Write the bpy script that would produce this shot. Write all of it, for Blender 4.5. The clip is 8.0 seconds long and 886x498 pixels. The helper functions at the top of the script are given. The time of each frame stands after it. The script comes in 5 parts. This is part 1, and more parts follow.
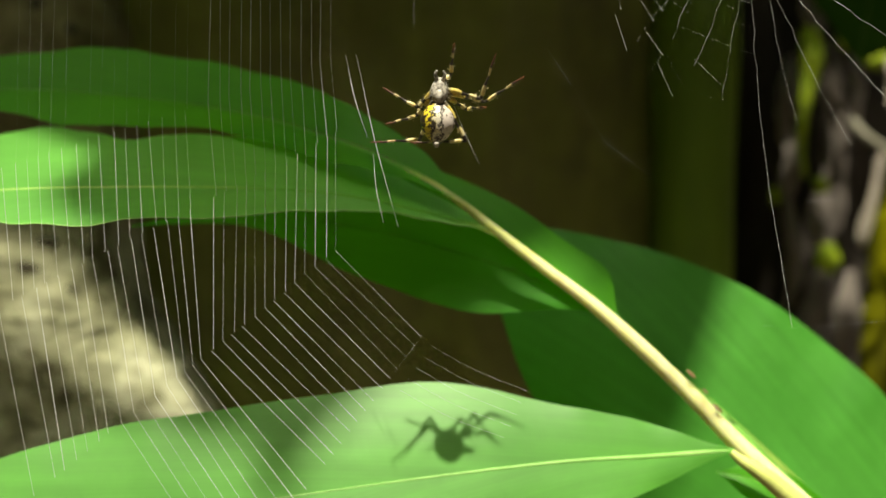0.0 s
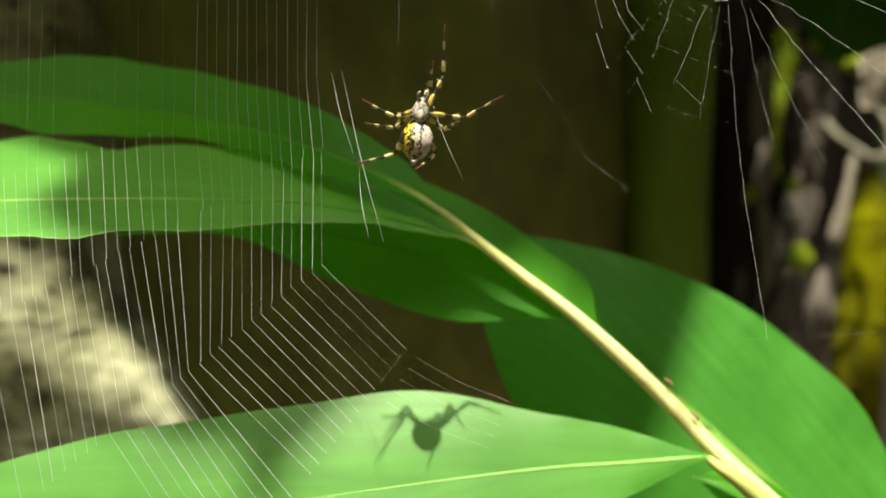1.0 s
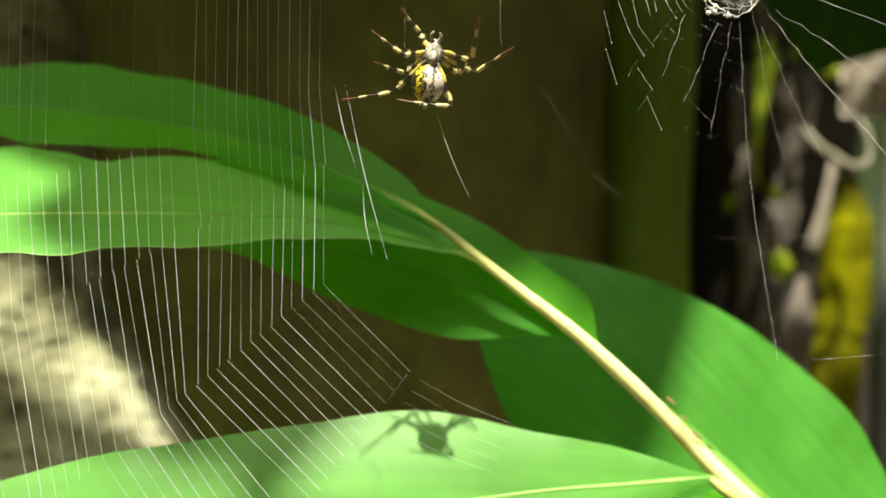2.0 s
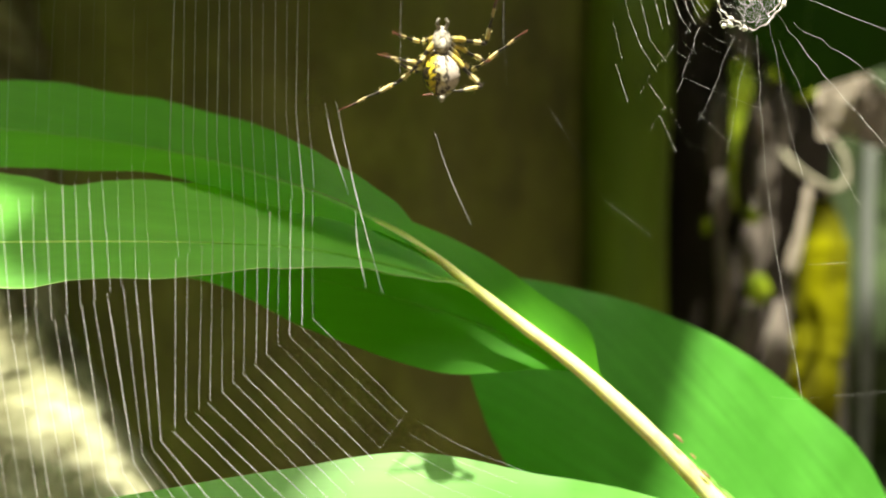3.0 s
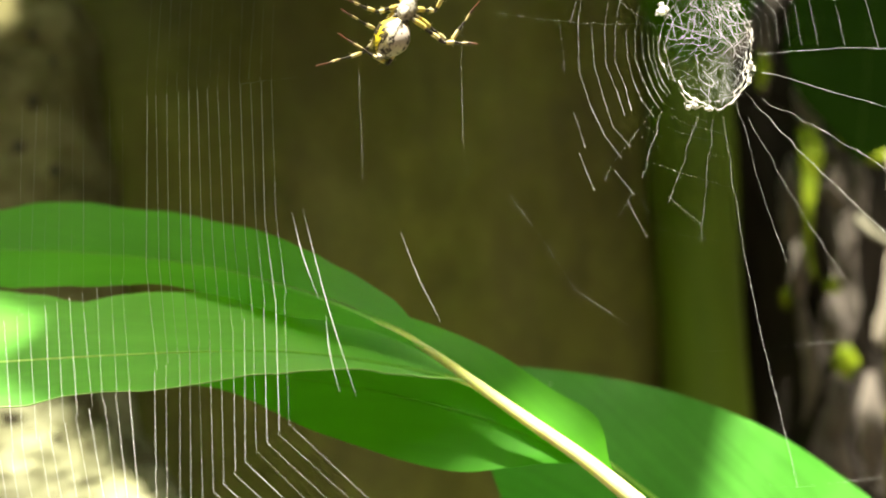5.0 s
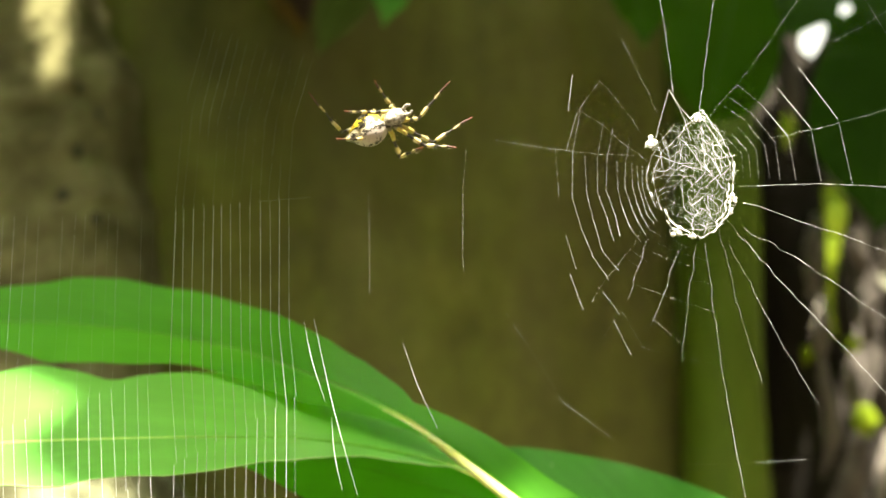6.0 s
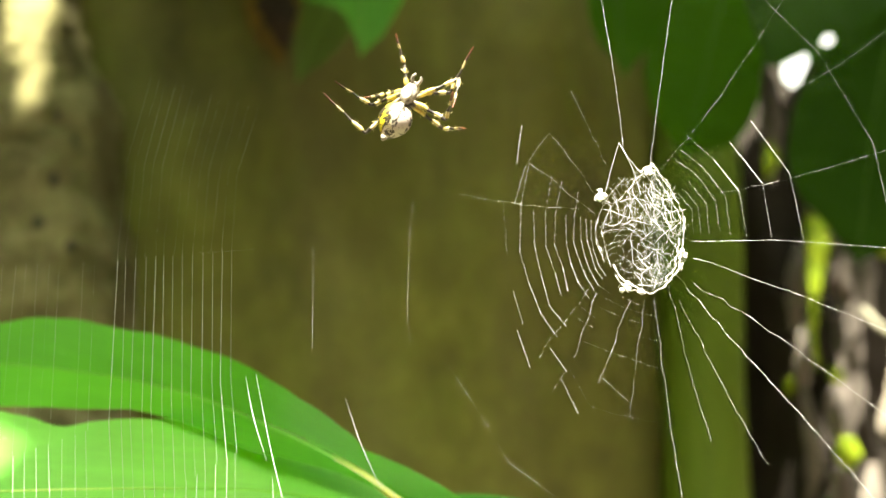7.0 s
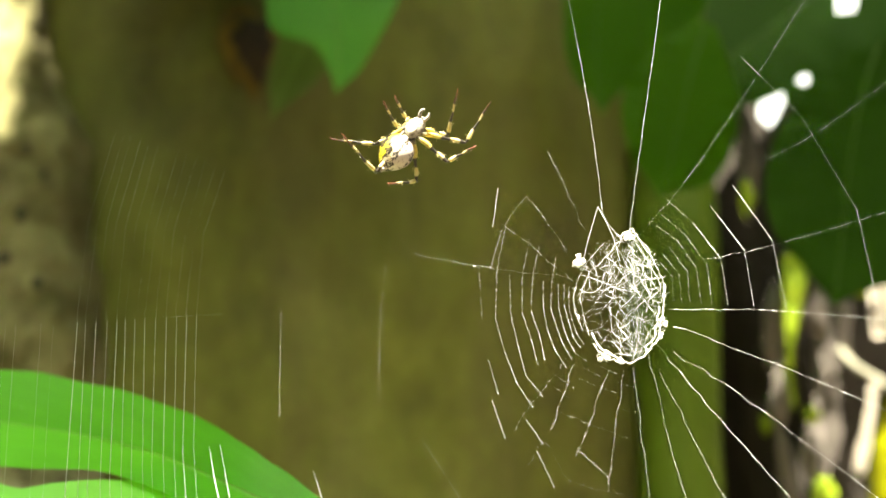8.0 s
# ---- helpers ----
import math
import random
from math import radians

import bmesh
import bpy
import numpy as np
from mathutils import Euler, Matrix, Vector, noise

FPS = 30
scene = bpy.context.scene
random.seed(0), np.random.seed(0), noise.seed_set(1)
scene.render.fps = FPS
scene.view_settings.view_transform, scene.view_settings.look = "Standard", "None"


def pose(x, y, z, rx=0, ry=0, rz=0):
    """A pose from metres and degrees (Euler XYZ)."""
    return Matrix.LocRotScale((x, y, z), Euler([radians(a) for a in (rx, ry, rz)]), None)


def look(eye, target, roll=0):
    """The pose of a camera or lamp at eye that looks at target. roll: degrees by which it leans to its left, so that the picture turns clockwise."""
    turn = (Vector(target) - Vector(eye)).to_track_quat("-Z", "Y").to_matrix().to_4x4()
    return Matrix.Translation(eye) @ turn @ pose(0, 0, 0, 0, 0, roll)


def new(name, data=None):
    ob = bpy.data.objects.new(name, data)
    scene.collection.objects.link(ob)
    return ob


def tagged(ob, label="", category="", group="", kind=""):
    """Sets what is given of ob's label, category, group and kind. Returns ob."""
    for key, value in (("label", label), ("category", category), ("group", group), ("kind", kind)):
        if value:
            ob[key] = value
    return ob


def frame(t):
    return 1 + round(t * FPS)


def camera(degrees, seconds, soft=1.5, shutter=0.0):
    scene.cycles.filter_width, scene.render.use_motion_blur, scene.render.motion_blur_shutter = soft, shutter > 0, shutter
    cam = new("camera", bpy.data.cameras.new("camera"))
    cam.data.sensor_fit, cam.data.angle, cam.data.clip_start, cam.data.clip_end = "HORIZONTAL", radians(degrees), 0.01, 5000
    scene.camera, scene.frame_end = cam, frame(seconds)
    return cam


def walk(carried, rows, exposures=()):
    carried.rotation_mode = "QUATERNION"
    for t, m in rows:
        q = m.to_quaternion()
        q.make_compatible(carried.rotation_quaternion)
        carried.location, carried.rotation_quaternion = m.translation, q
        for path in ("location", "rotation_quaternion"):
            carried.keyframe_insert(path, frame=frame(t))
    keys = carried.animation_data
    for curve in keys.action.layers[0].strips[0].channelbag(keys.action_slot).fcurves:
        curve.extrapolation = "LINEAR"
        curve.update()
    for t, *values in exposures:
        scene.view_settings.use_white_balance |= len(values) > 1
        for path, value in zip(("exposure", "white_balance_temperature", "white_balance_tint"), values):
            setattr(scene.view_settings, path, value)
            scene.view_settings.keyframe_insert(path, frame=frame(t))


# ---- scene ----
# ---------------------------------------------------------------- camera
cam = camera(46.0, 8.0, soft=1.6)
cam.data.dof.use_dof = True
cam.data.dof.focus_distance = 0.352
cam.data.dof.aperture_fstop = 5.8
PATH = [
    (0.0, pose(0.0034, 0.0055, -0.0034, 90.11, -0.16, 0.59)),
    (0.5, pose(0.0000, 0.0000, 0.0000, 90.00, 0.00, 0.00)),
    (1.0, pose(0.0004, -0.0010, 0.0039, 89.71, -0.19, -0.75)),
    (1.5, pose(-0.0039, -0.0012, 0.0075, 89.61, -0.36, -1.35)),
    (3.0, pose(-0.0219, 0.0361, 0.0123, 91.04, -0.15, -4.45)),
    (3.5, pose(-0.0151, 0.0318, 0.0081, 92.21, 1.18, -3.42)),
    (4.0, pose(-0.0026, 0.0371, 0.0032, 93.57, 2.02, -1.64)),
    (4.2, pose(0.0034, 0.0395, 0.0075, 93.93, 1.74, -0.83)),
    (5.3, pose(0.0239, 0.0268, 0.0210, 96.14, 2.17, 2.61)),
    (5.5, pose(0.0247, 0.0060, 0.0280, 96.01, 0.73, 3.05)),
    (6.0, pose(0.0362, 0.0047, 0.0433, 96.96, 0.92, 3.56)),
    (6.5, pose(0.0482, 0.0099, 0.0495, 97.80, 0.75, 3.46)),
    (7.0, pose(0.0535, 0.0106, 0.0565, 97.86, 0.57, 3.35)),
    (7.5, pose(0.0523, 0.0176, 0.0647, 98.06, 0.34, 2.69)),
    (8.0, pose(0.0539, 0.0199, 0.0720, 99.12, 0.34, 1.98)),
]
EXPOSURES = [(0.0, 0.86, 7600, 2), (1.5, 1.17, 7600, 2), (3.0, 1.75, 7600, 2), (4.2, 2.05, 7600, 2), (5.5, 2.35, 7600, 2), (6.5, 2.88, 7600, 2), (8.0, 3.22, 7600, 2)]
walk(cam, PATH, EXPOSURES)

# ---------------------------------------------------------------- light
SUN = Vector((-0.03, -0.41, 0.91)).normalized()
world = bpy.data.worlds.new("world")
scene.world = world
world.use_nodes = True
wn = world.node_tree.nodes
sky = wn.new("ShaderNodeTexSky")
sky.sky_type = "NISHITA"
sky.sun_disc = False
sky.air_density = 0.7
sky.dust_density = 4.0
sky.ozone_density = 0.6
sky.sun_elevation = math.asin(SUN.z)
sky.sun_rotation = math.atan2(SUN.x, SUN.y)
world.node_tree.links.new(sky.outputs[0], wn["Background"].inputs[0])
wn["Background"].inputs[1].default_value = 0.095
sun_data = bpy.data.lights.new("sun", "SUN")
sun_data.energy = 5.0
sun_data.angle = radians(0.9)
sun_data.color = (1.0, 0.96, 0.88)
sun = new("sun", sun_data)
sun.matrix_world = look(SUN * 5, (0, 0, 0))


# ---------------------------------------------------------------- materials
def material(name):
    m = bpy.data.materials.new(name)
    m.use_nodes = True
    nt = m.node_tree
    return m, nt, nt.nodes["Principled BSDF"], nt.nodes["Material Output"]


def ramp(nt, fac, stops, interp="LINEAR"):
    r = nt.nodes.new("ShaderNodeValToRGB")
    r.color_ramp.interpolation = interp
    e = r.color_ramp.elements
    while len(e) < len(stops):
        e.new(0.5)
    for k, (p, c) in enumerate(stops):
        e[k].position = p
        e[k].color = (*c, 1)
    nt.links.new(fac, r.inputs[0])
    return r.outputs[0]


def noise_tex(nt, scale, detail=5, rough=0.55, stretch=None, coord="Object"):
    tc = nt.nodes.new("ShaderNodeTexCoord")
    n = nt.nodes.new("ShaderNodeTexNoise")
    n.inputs["Scale"].default_value = scale
    n.inputs["Detail"].default_value = detail
    n.inputs["Roughness"].default_value = rough
    if stretch:
        mp = nt.nodes.new("ShaderNodeMapping")
        mp.inputs["Scale"].default_value = stretch
        nt.links.new(tc.outputs[coord], mp.inputs[0])
        nt.links.new(mp.outputs[0], n.inputs[0])
    else:
        nt.links.new(tc.outputs[coord], n.inputs[0])
    return n.outputs[0]


def bump(nt, bsdf, height, strength=0.3, dist=0.002):
    b = nt.nodes.new("ShaderNodeBump")
    b.inputs["Strength"].default_value = strength
    b.inputs["Distance"].default_value = dist
    nt.links.new(height, b.inputs["Height"])
    nt.links.new(b.outputs[0], bsdf.inputs["Normal"])


def mixc(nt, fac, a, b, mode="MIX"):
    m = nt.nodes.new("ShaderNodeMix")
    m.data_type = "RGBA"
    m.blend_type = mode
    for sock, v in ((m.inputs[0], fac), (m.inputs[6], a), (m.inputs[7], b)):
        if isinstance(v, (int, float)):
            sock.default_value = v
        elif isinstance(v, tuple):
            sock.default_value = (*v, 1)
        else:
            nt.links.new(v, sock)
    return m.outputs[2]


def leaf_material(name, dark, light, thru, shine=0.38, pass_through=0.42, gloss=0.42):
    """Leaf blade: waxy green upper skin, light passing through, fine slanting side veins from the UV map."""
    m, nt, b, out = material(name)
    uv = nt.nodes.new("ShaderNodeUVMap")
    wave = nt.nodes.new("ShaderNodeTexWave")
    wave.bands_direction = "X"
    wave.inputs["Scale"].default_value = 9.0
    wave.inputs["Distortion"].default_value = 0.6
    wave.inputs["Detail"].default_value = 2.0
    mp = nt.nodes.new("ShaderNodeMapping")
    mp.inputs["Rotation"].default_value = (0, 0, radians(9))
    mp.inputs["Scale"].default_value = (1, 1, 1)
    nt.links.new(uv.outputs[0], mp.inputs[0])
    nt.links.new(mp.outputs[0], wave.inputs[0])
    big = noise_tex(nt, 22, 4)
    fine = noise_tex(nt, 240, 3)
    streak = nt.nodes.new("ShaderNodeTexNoise")
    streak.inputs["Scale"].default_value = 5.0
    streak.inputs["Detail"].default_value = 3.0
    long = nt.nodes.new("ShaderNodeMapping")
    long.inputs["Scale"].default_value = (2.2, 0.12, 1)
    nt.links.new(mp.outputs[0], long.inputs[0])
    nt.links.new(long.outputs[0], streak.inputs[0])
    col = ramp(nt, big, [(0.3, dark), (0.72, light)])
    col = mixc(nt, 0.025, col, wave.outputs[0], "OVERLAY")
    col = mixc(nt, 0.10, col, fine, "OVERLAY")
    col = mixc(nt, 0.35, col, streak.outputs[0], "OVERLAY")
    tc = nt.nodes.new("ShaderNodeTexCoord")
    dust = nt.nodes.new("ShaderNodeTexVoronoi")
    dust.inputs["Scale"].default_value = 38.0
    nt.links.new(tc.outputs["Object"], dust.inputs["Vector"])
    col = mixc(nt, ramp(nt, dust.outputs["Distance"], [(0.012, (0.6, 0.6, 0.6)), (0.022, (0, 0, 0))]), col, (0.75, 0.75, 0.7))
    nt.links.new(col, b.inputs["Base Color"])
    b.inputs["Roughness"].default_value = shine
    b.inputs["Specular IOR Level"].default_value = gloss
    bump(nt, b, wave.outputs[0], 0.012, 0.0005)
    tr = nt.nodes.new("ShaderNodeBsdfTranslucent")
    tcol = mixc(nt, 0.25, thru, col, "MULTIPLY")
    nt.links.new(tcol, tr.inputs[0])
    mix = nt.nodes.new("ShaderNodeMixShader")
    mix.inputs[0].default_value = pass_through
    nt.links.new(b.outputs[0], mix.inputs[1])
    nt.links.new(tr.outputs[0], mix.inputs[2])
    nt.links.new(mix.outputs[0], out.inputs[0])
    return m


def plain(name, col, col2, scale, rough=0.7, bumped=0.3, stretch=None, dist=0.002, detail=6):
    m, nt, b, out = material(name)
    n = noise_tex(nt, scale, detail, 0.6, stretch)
    n2 = noise_tex(nt, scale * 6.3, 4, 0.6, stretch)
    c = ramp(nt, n, [(0.32, col), (0.68, col2)])
    c = mixc(nt, 0.3, c, n2, "OVERLAY")
    nt.links.new(c, b.inputs["Base Color"])
    b.inputs["Roughness"].default_value = rough
    if bumped:
        bump(nt, b, n2, bumped, dist)
    return m


LEAF = leaf_material("leaf_green", (0.044, 0.22, 0.009), (0.064, 0.285, 0.015), (0.145, 0.70, 0.02), 0.45, 0.47, 0.2)
LEAF_SHEEN = leaf_material("leaf_waxy_green", (0.075, 0.30, 0.034), (0.108, 0.385, 0.052), (0.22, 0.86, 0.04), 0.5, 0.42, 0.9)
LEAF_BROAD = leaf_material("leaf_broad_green", (0.040, 0.19, 0.022), (0.062, 0.255, 0.036), (0.08, 0.42, 0.02), 0.5, 0.22, 0.2)
LEAF_OLD = leaf_material("leaf_deep_green", (0.03, 0.16, 0.010), (0.05, 0.22, 0.015), (0.10, 0.50, 0.03), 0.5)
# far leaves: part of their shade is put into this dim green
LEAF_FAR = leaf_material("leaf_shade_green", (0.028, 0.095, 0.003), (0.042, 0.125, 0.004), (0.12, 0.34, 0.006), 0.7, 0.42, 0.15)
LEAF_DULL = leaf_material("leaf_dull_green", (0.10, 0.15, 0.04), (0.13, 0.20, 0.055), (0.22, 0.38, 0.07), 0.7, 0.4, 0.2)
LEAF_YOUNG = leaf_material("leaf_young_green", (0.045, 0.26, 0.016), (0.07, 0.34, 0.03), (0.18, 0.82, 0.05), 0.5, 0.6)
# only for unseen added leaves: filters yellowish sunlight on to the trunk
LEAF_THIN = leaf_material("filter_leaf_thin", (0.10, 0.20, 0.02), (0.14, 0.26, 0.03), (0.86, 0.80, 0.36), 0.5, 0.90)
RIB = plain("midrib_pale", (0.20, 0.44, 0.09), (0.27, 0.52, 0.14), 60, 0.5, 0.1)
RIB_GREEN = plain("midrib_green", (0.26, 0.42, 0.06), (0.34, 0.48, 0.10), 60, 0.5, 0.1)
SHEATH = plain("sheath_green", (0.11, 0.30, 0.04), (0.15, 0.37, 0.07), 60, 0.5, 0.1)
PETIOLE = plain("petiole_yellow_green", (0.46, 0.54, 0.14), (0.58, 0.62, 0.22), 60, 0.45, 0.1)
RIB_DIM = plain("midrib_dim", (0.05, 0.13, 0.01), (0.07, 0.17, 0.015), 60, 0.5, 0.1)


def fading_rib(name, stops):
    """A midrib whose colour fades along its length into the blade's green, letting light through."""
    m, nt, b, out = material(name)
    uv = nt.nodes.new("ShaderNodeUVMap")
    sep = nt.nodes.new("ShaderNodeSeparateXYZ")
    nt.links.new(uv.outputs[0], sep.inputs[0])
    c = mixc(nt, 0.2, ramp(nt, sep.outputs[1], stops), noise_tex(nt, 200, 3), "OVERLAY")
    nt.links.new(c, b.inputs["Base Color"])
    b.inputs["Roughness"].default_value = 0.5
    tr = nt.nodes.new("ShaderNodeBsdfTranslucent")
    nt.links.new(mixc(nt, 1.0, c, (1.6, 1.7, 1.3), "MULTIPLY"), tr.inputs[0])
    mix = nt.nodes.new("ShaderNodeMixShader")
    mix.inputs[0].default_value = 0.5
    nt.links.new(b.outputs[0], mix.inputs[1])
    nt.links.new(tr.outputs[0], mix.inputs[2])
    nt.links.new(mix.outputs[0], out.inputs[0])
    return m


RIB_FADE = fading_rib("midrib_fading", [(0.0, (0.60, 0.58, 0.20)), (0.10, (0.48, 0.55, 0.14)), (0.32, (0.30, 0.50, 0.11)), (1.0, (0.26, 0.48, 0.12))])
RIB_SOFT = fading_rib("midrib_fading_green", [(0.0, (0.60, 0.58, 0.20)), (0.07, (0.40, 0.50, 0.10)), (0.15, (0.12, 0.38, 0.03)), (0.3, (0.085, 0.35, 0.018)), (1.0, (0.10, 0.37, 0.03))])
RIB_LONG = fading_rib("midrib_pale_towards_tip", [(0.0, (0.60, 0.58, 0.20)), (0.10, (0.44, 0.52, 0.12)), (0.17, (0.13, 0.38, 0.035)), (0.45, (0.10, 0.36, 0.03)), (0.60, (0.34, 0.56, 0.15)), (1.0, (0.42, 0.62, 0.20))])
STALK, nt, b, out = material("stalk_cream")
scar = noise_tex(nt, 70, 3, 0.5, (1, 1, 1))
streak = noise_tex(nt, 260, 4, 0.6)
c = ramp(nt, scar, [(0.55, (0.74, 0.75, 0.38)), (0.68, (0.64, 0.58, 0.26)), (0.76, (0.32, 0.13, 0.07))])
tc = nt.nodes.new("ShaderNodeTexCoord")
sep = nt.nodes.new("ShaderNodeSeparateXYZ")
nt.links.new(tc.outputs["Object"], sep.inputs[0])
young = nt.nodes.new("ShaderNodeMapRange")
young.inputs[1].default_value, young.inputs[2].default_value = -0.016, 0.045
nt.links.new(sep.outputs[0], young.inputs[0])
c = mixc(nt, young.outputs[0], (0.40, 0.52, 0.10), c)
nt.links.new(mixc(nt, 0.25, c, streak, "OVERLAY"), b.inputs["Base Color"])
b.inputs["Roughness"].default_value = 0.38
bump(nt, b, streak, 0.15, 0.0006)
b.inputs["Subsurface Weight"].default_value = 0.5
b.inputs["Subsurface Radius"].default_value = (0.004, 0.004, 0.001)
b.inputs["Subsurface Scale"].default_value = 1.0
SCAR = plain("scar_red_brown", (0.24, 0.11, 0.06), (0.46, 0.30, 0.16), 700, 0.7, 0.3, None, 0.0004)
SILK, nt, b, out = material("silk")
b.inputs["Base Color"].default_value = (0.76, 0.78, 0.80, 1)
b.inputs["Roughness"].default_value = 0.25
b.inputs["Specular IOR Level"].default_value = 0.8
SILK_THICK, nt, b, out = material("silk_wool")
b.inputs["Base Color"].default_value = (0.92, 0.92, 0.9, 1)
b.inputs["Roughness"].default_value = 0.6


def trunk_material():
    m, nt, b, out = material("mossy_bark")
    big = noise_tex(nt, 6.0, 5, 0.6, (1, 1, 0.8))
    mid = noise_tex(nt, 24, 6, 0.62, (1, 1, 0.75))
    fine = noise_tex(nt, 160, 4, 0.6)
    c1 = ramp(nt, mid, [(0.3, (0.062, 0.058, 0.013)), (0.55, (0.118, 0.122, 0.022)), (0.75, (0.19, 0.19, 0.046))])
    c2 = ramp(nt, big, [(0.35, (0.068, 0.060, 0.010)), (0.65, (0.128, 0.138, 0.011))])
    c = mixc(nt, 0.5, c1, c2)
    band = noise_tex(nt, 7.0, 3, 0.5, (1, 1, 0.10))
    c = mixc(nt, ramp(nt, band, [(0.50, (0, 0, 0)), (0.62, (0.28, 0.28, 0.28))]), c, (0.165, 0.145, 0.055))
    c = mixc(nt, 0.35, c, fine, "OVERLAY")
    nt.links.new(c, b.inputs["Base Color"])
    b.inputs["Roughness"].default_value = 0.85
    bump(nt, b, mid, 0.5, 0.008)
    return m


TRUNK = trunk_material()
ROOT, nt, b, out = material("pale_lichen_bark")
blotch = noise_tex(nt, 16, 6, 0.6)
grain = noise_tex(nt, 100, 4, 0.6)
tc = nt.nodes.new("ShaderNodeTexCoord")
sep = nt.nodes.new("ShaderNodeSeparateXYZ")
nt.links.new(tc.outputs["Object"], sep.inputs[0])
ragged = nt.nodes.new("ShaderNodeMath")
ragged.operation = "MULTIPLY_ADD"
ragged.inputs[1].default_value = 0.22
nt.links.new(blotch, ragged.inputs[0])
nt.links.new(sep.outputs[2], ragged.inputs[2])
# browner, darker bark upward: partly the root's shade put into the colour
browned = nt.nodes.new("ShaderNodeMapRange")
browned.inputs[1].default_value, browned.inputs[2].default_value = 0.10, 0.19
nt.links.new(ragged.outputs[0], browned.inputs[0])
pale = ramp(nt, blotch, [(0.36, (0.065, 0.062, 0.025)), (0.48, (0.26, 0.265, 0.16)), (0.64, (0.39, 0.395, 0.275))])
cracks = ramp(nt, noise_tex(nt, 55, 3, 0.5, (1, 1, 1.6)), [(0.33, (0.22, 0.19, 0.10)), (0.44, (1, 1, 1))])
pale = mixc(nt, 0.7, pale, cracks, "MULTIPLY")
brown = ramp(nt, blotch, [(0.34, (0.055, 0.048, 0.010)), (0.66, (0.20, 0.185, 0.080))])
c = mixc(nt, browned.outputs[0], pale, brown)
nt.links.new(mixc(nt, 0.3, c, grain, "OVERLAY"), b.inputs["Base Color"])
b.inputs["Roughness"].default_value = 0.9
bump(nt, b, grain, 0.7, 0.008)
PSEUDO = plain("green_stem_skin", (0.065, 0.115, 0.007), (0.12, 0.185, 0.012), 14, 0.5, 0.15, (1, 1, 0.15))
DARK = plain("rotten_dark_fibre", (0.014, 0.011, 0.009), (0.045, 0.036, 0.028), 30, 0.9, 0.6, (1, 1, 0.25), 0.006)
CANE = plain("cane_grey", (0.07, 0.085, 0.08), (0.16, 0.18, 0.17), 40, 0.7, 0.3, (1, 1, 0.2), 0.002)
PIT = plain("pit_shade_brown", (0.012, 0.010, 0.004), (0.05, 0.042, 0.018), 90, 0.9, 0.6, None, 0.003)
TWIG = plain("dry_stalk_grey", (0.14, 0.135, 0.10), (0.26, 0.245, 0.19), 40, 0.7, 0.3, None, 0.002)
KNOT = plain("rotten_shade_brown", (0.012, 0.006, 0.003), (0.045, 0.024, 0.008), 60, 0.9, 0.6, None, 0.004)
DEAD = plain("dry_leaf_grey", (0.09, 0.075, 0.068), (0.34, 0.30, 0.27), 22, 0.8, 0.4, (1, 1, 0.3), 0.003)
DEAD_PALE = plain("dry_leaf_pale", (0.32, 0.28, 0.235), (0.52, 0.465, 0.40), 25, 0.7, 0.3, (1, 1, 0.4), 0.002)
GAP_GREEN = plain("gap_yellow_green", (0.15, 0.235, 0.005), (0.28, 0.38, 0.009), 60, 0.8, 0.5)
YELLOW = plain("yellow_lichen_bark", (0.030, 0.029, 0.002), (0.17, 0.175, 0.002), 24, 0.9, 0.4, (1, 1, 0.4), 0.004)
YELLOW.node_tree.nodes["Principled BSDF"].inputs["Specular IOR Level"].default_value = 0.1
KNOT_RIM = plain("knot_rim_ochre", (0.07, 0.045, 0.006), (0.20, 0.13, 0.012), 60, 0.9, 0.4, None, 0.003)
# darkest leaves: their shade is put into the base green
LEAF_DEEP = leaf_material("leaf_shade_dark_green", (0.014, 0.05, 0.002), (0.022, 0.07, 0.004), (0.04, 0.13, 0.006), 0.7, 0.42, 0.15)
SKYGLOW, nt, b, out = material("sky_white")
b.inputs["Emission Color"].default_value = (0.9, 0.97, 1.0, 1)
b.inputs["Emission Strength"].default_value = 0.35
SOIL = plain("soil", (0.05, 0.04, 0.025), (0.12, 0.09, 0.06), 9, 0.95, 0.5, None, 0.01)
THICKET = plain("thicket_shade", (0.008, 0.018, 0.005), (0.03, 0.06, 0.012), 6, 0.9, 0.5, None, 0.02)


# ---------------------------------------------------------------- building helpers
def part(name, bm, mat, parent=None, label="", smooth=True):
    me = bpy.data.meshes.new(name)
    bm.to_mesh(me)
    bm.free()
    if smooth:
        me.polygons.foreach_set("use_smooth", [True] * len(me.polygons))
    me.materials.append(mat)
    ob = new(name, me)
    if parent:
        ob.parent = parent
    if label:
        ob["label"] = label
    return ob


def spline(pts, n):
    """Points along a smooth curve through pts."""
    pts = [Vector(p) for p in pts]
    ext = [2 * pts[0] - pts[1], *pts, 2 * pts[-1] - pts[-2]]
    out = []
    for k in range(n + 1):
        s = k / n * (len(pts) - 1)
        i = min(int(s), len(pts) - 2)
        u = s - i
        a, b_, c, d = ext[i : i + 4]
        out.append(0.5 * (2 * b_ + (c - a) * u + (2 * a - 5 * b_ + 4 * c - d) * u * u + (3 * b_ - a - 3 * c + d) * u**3))
    return out


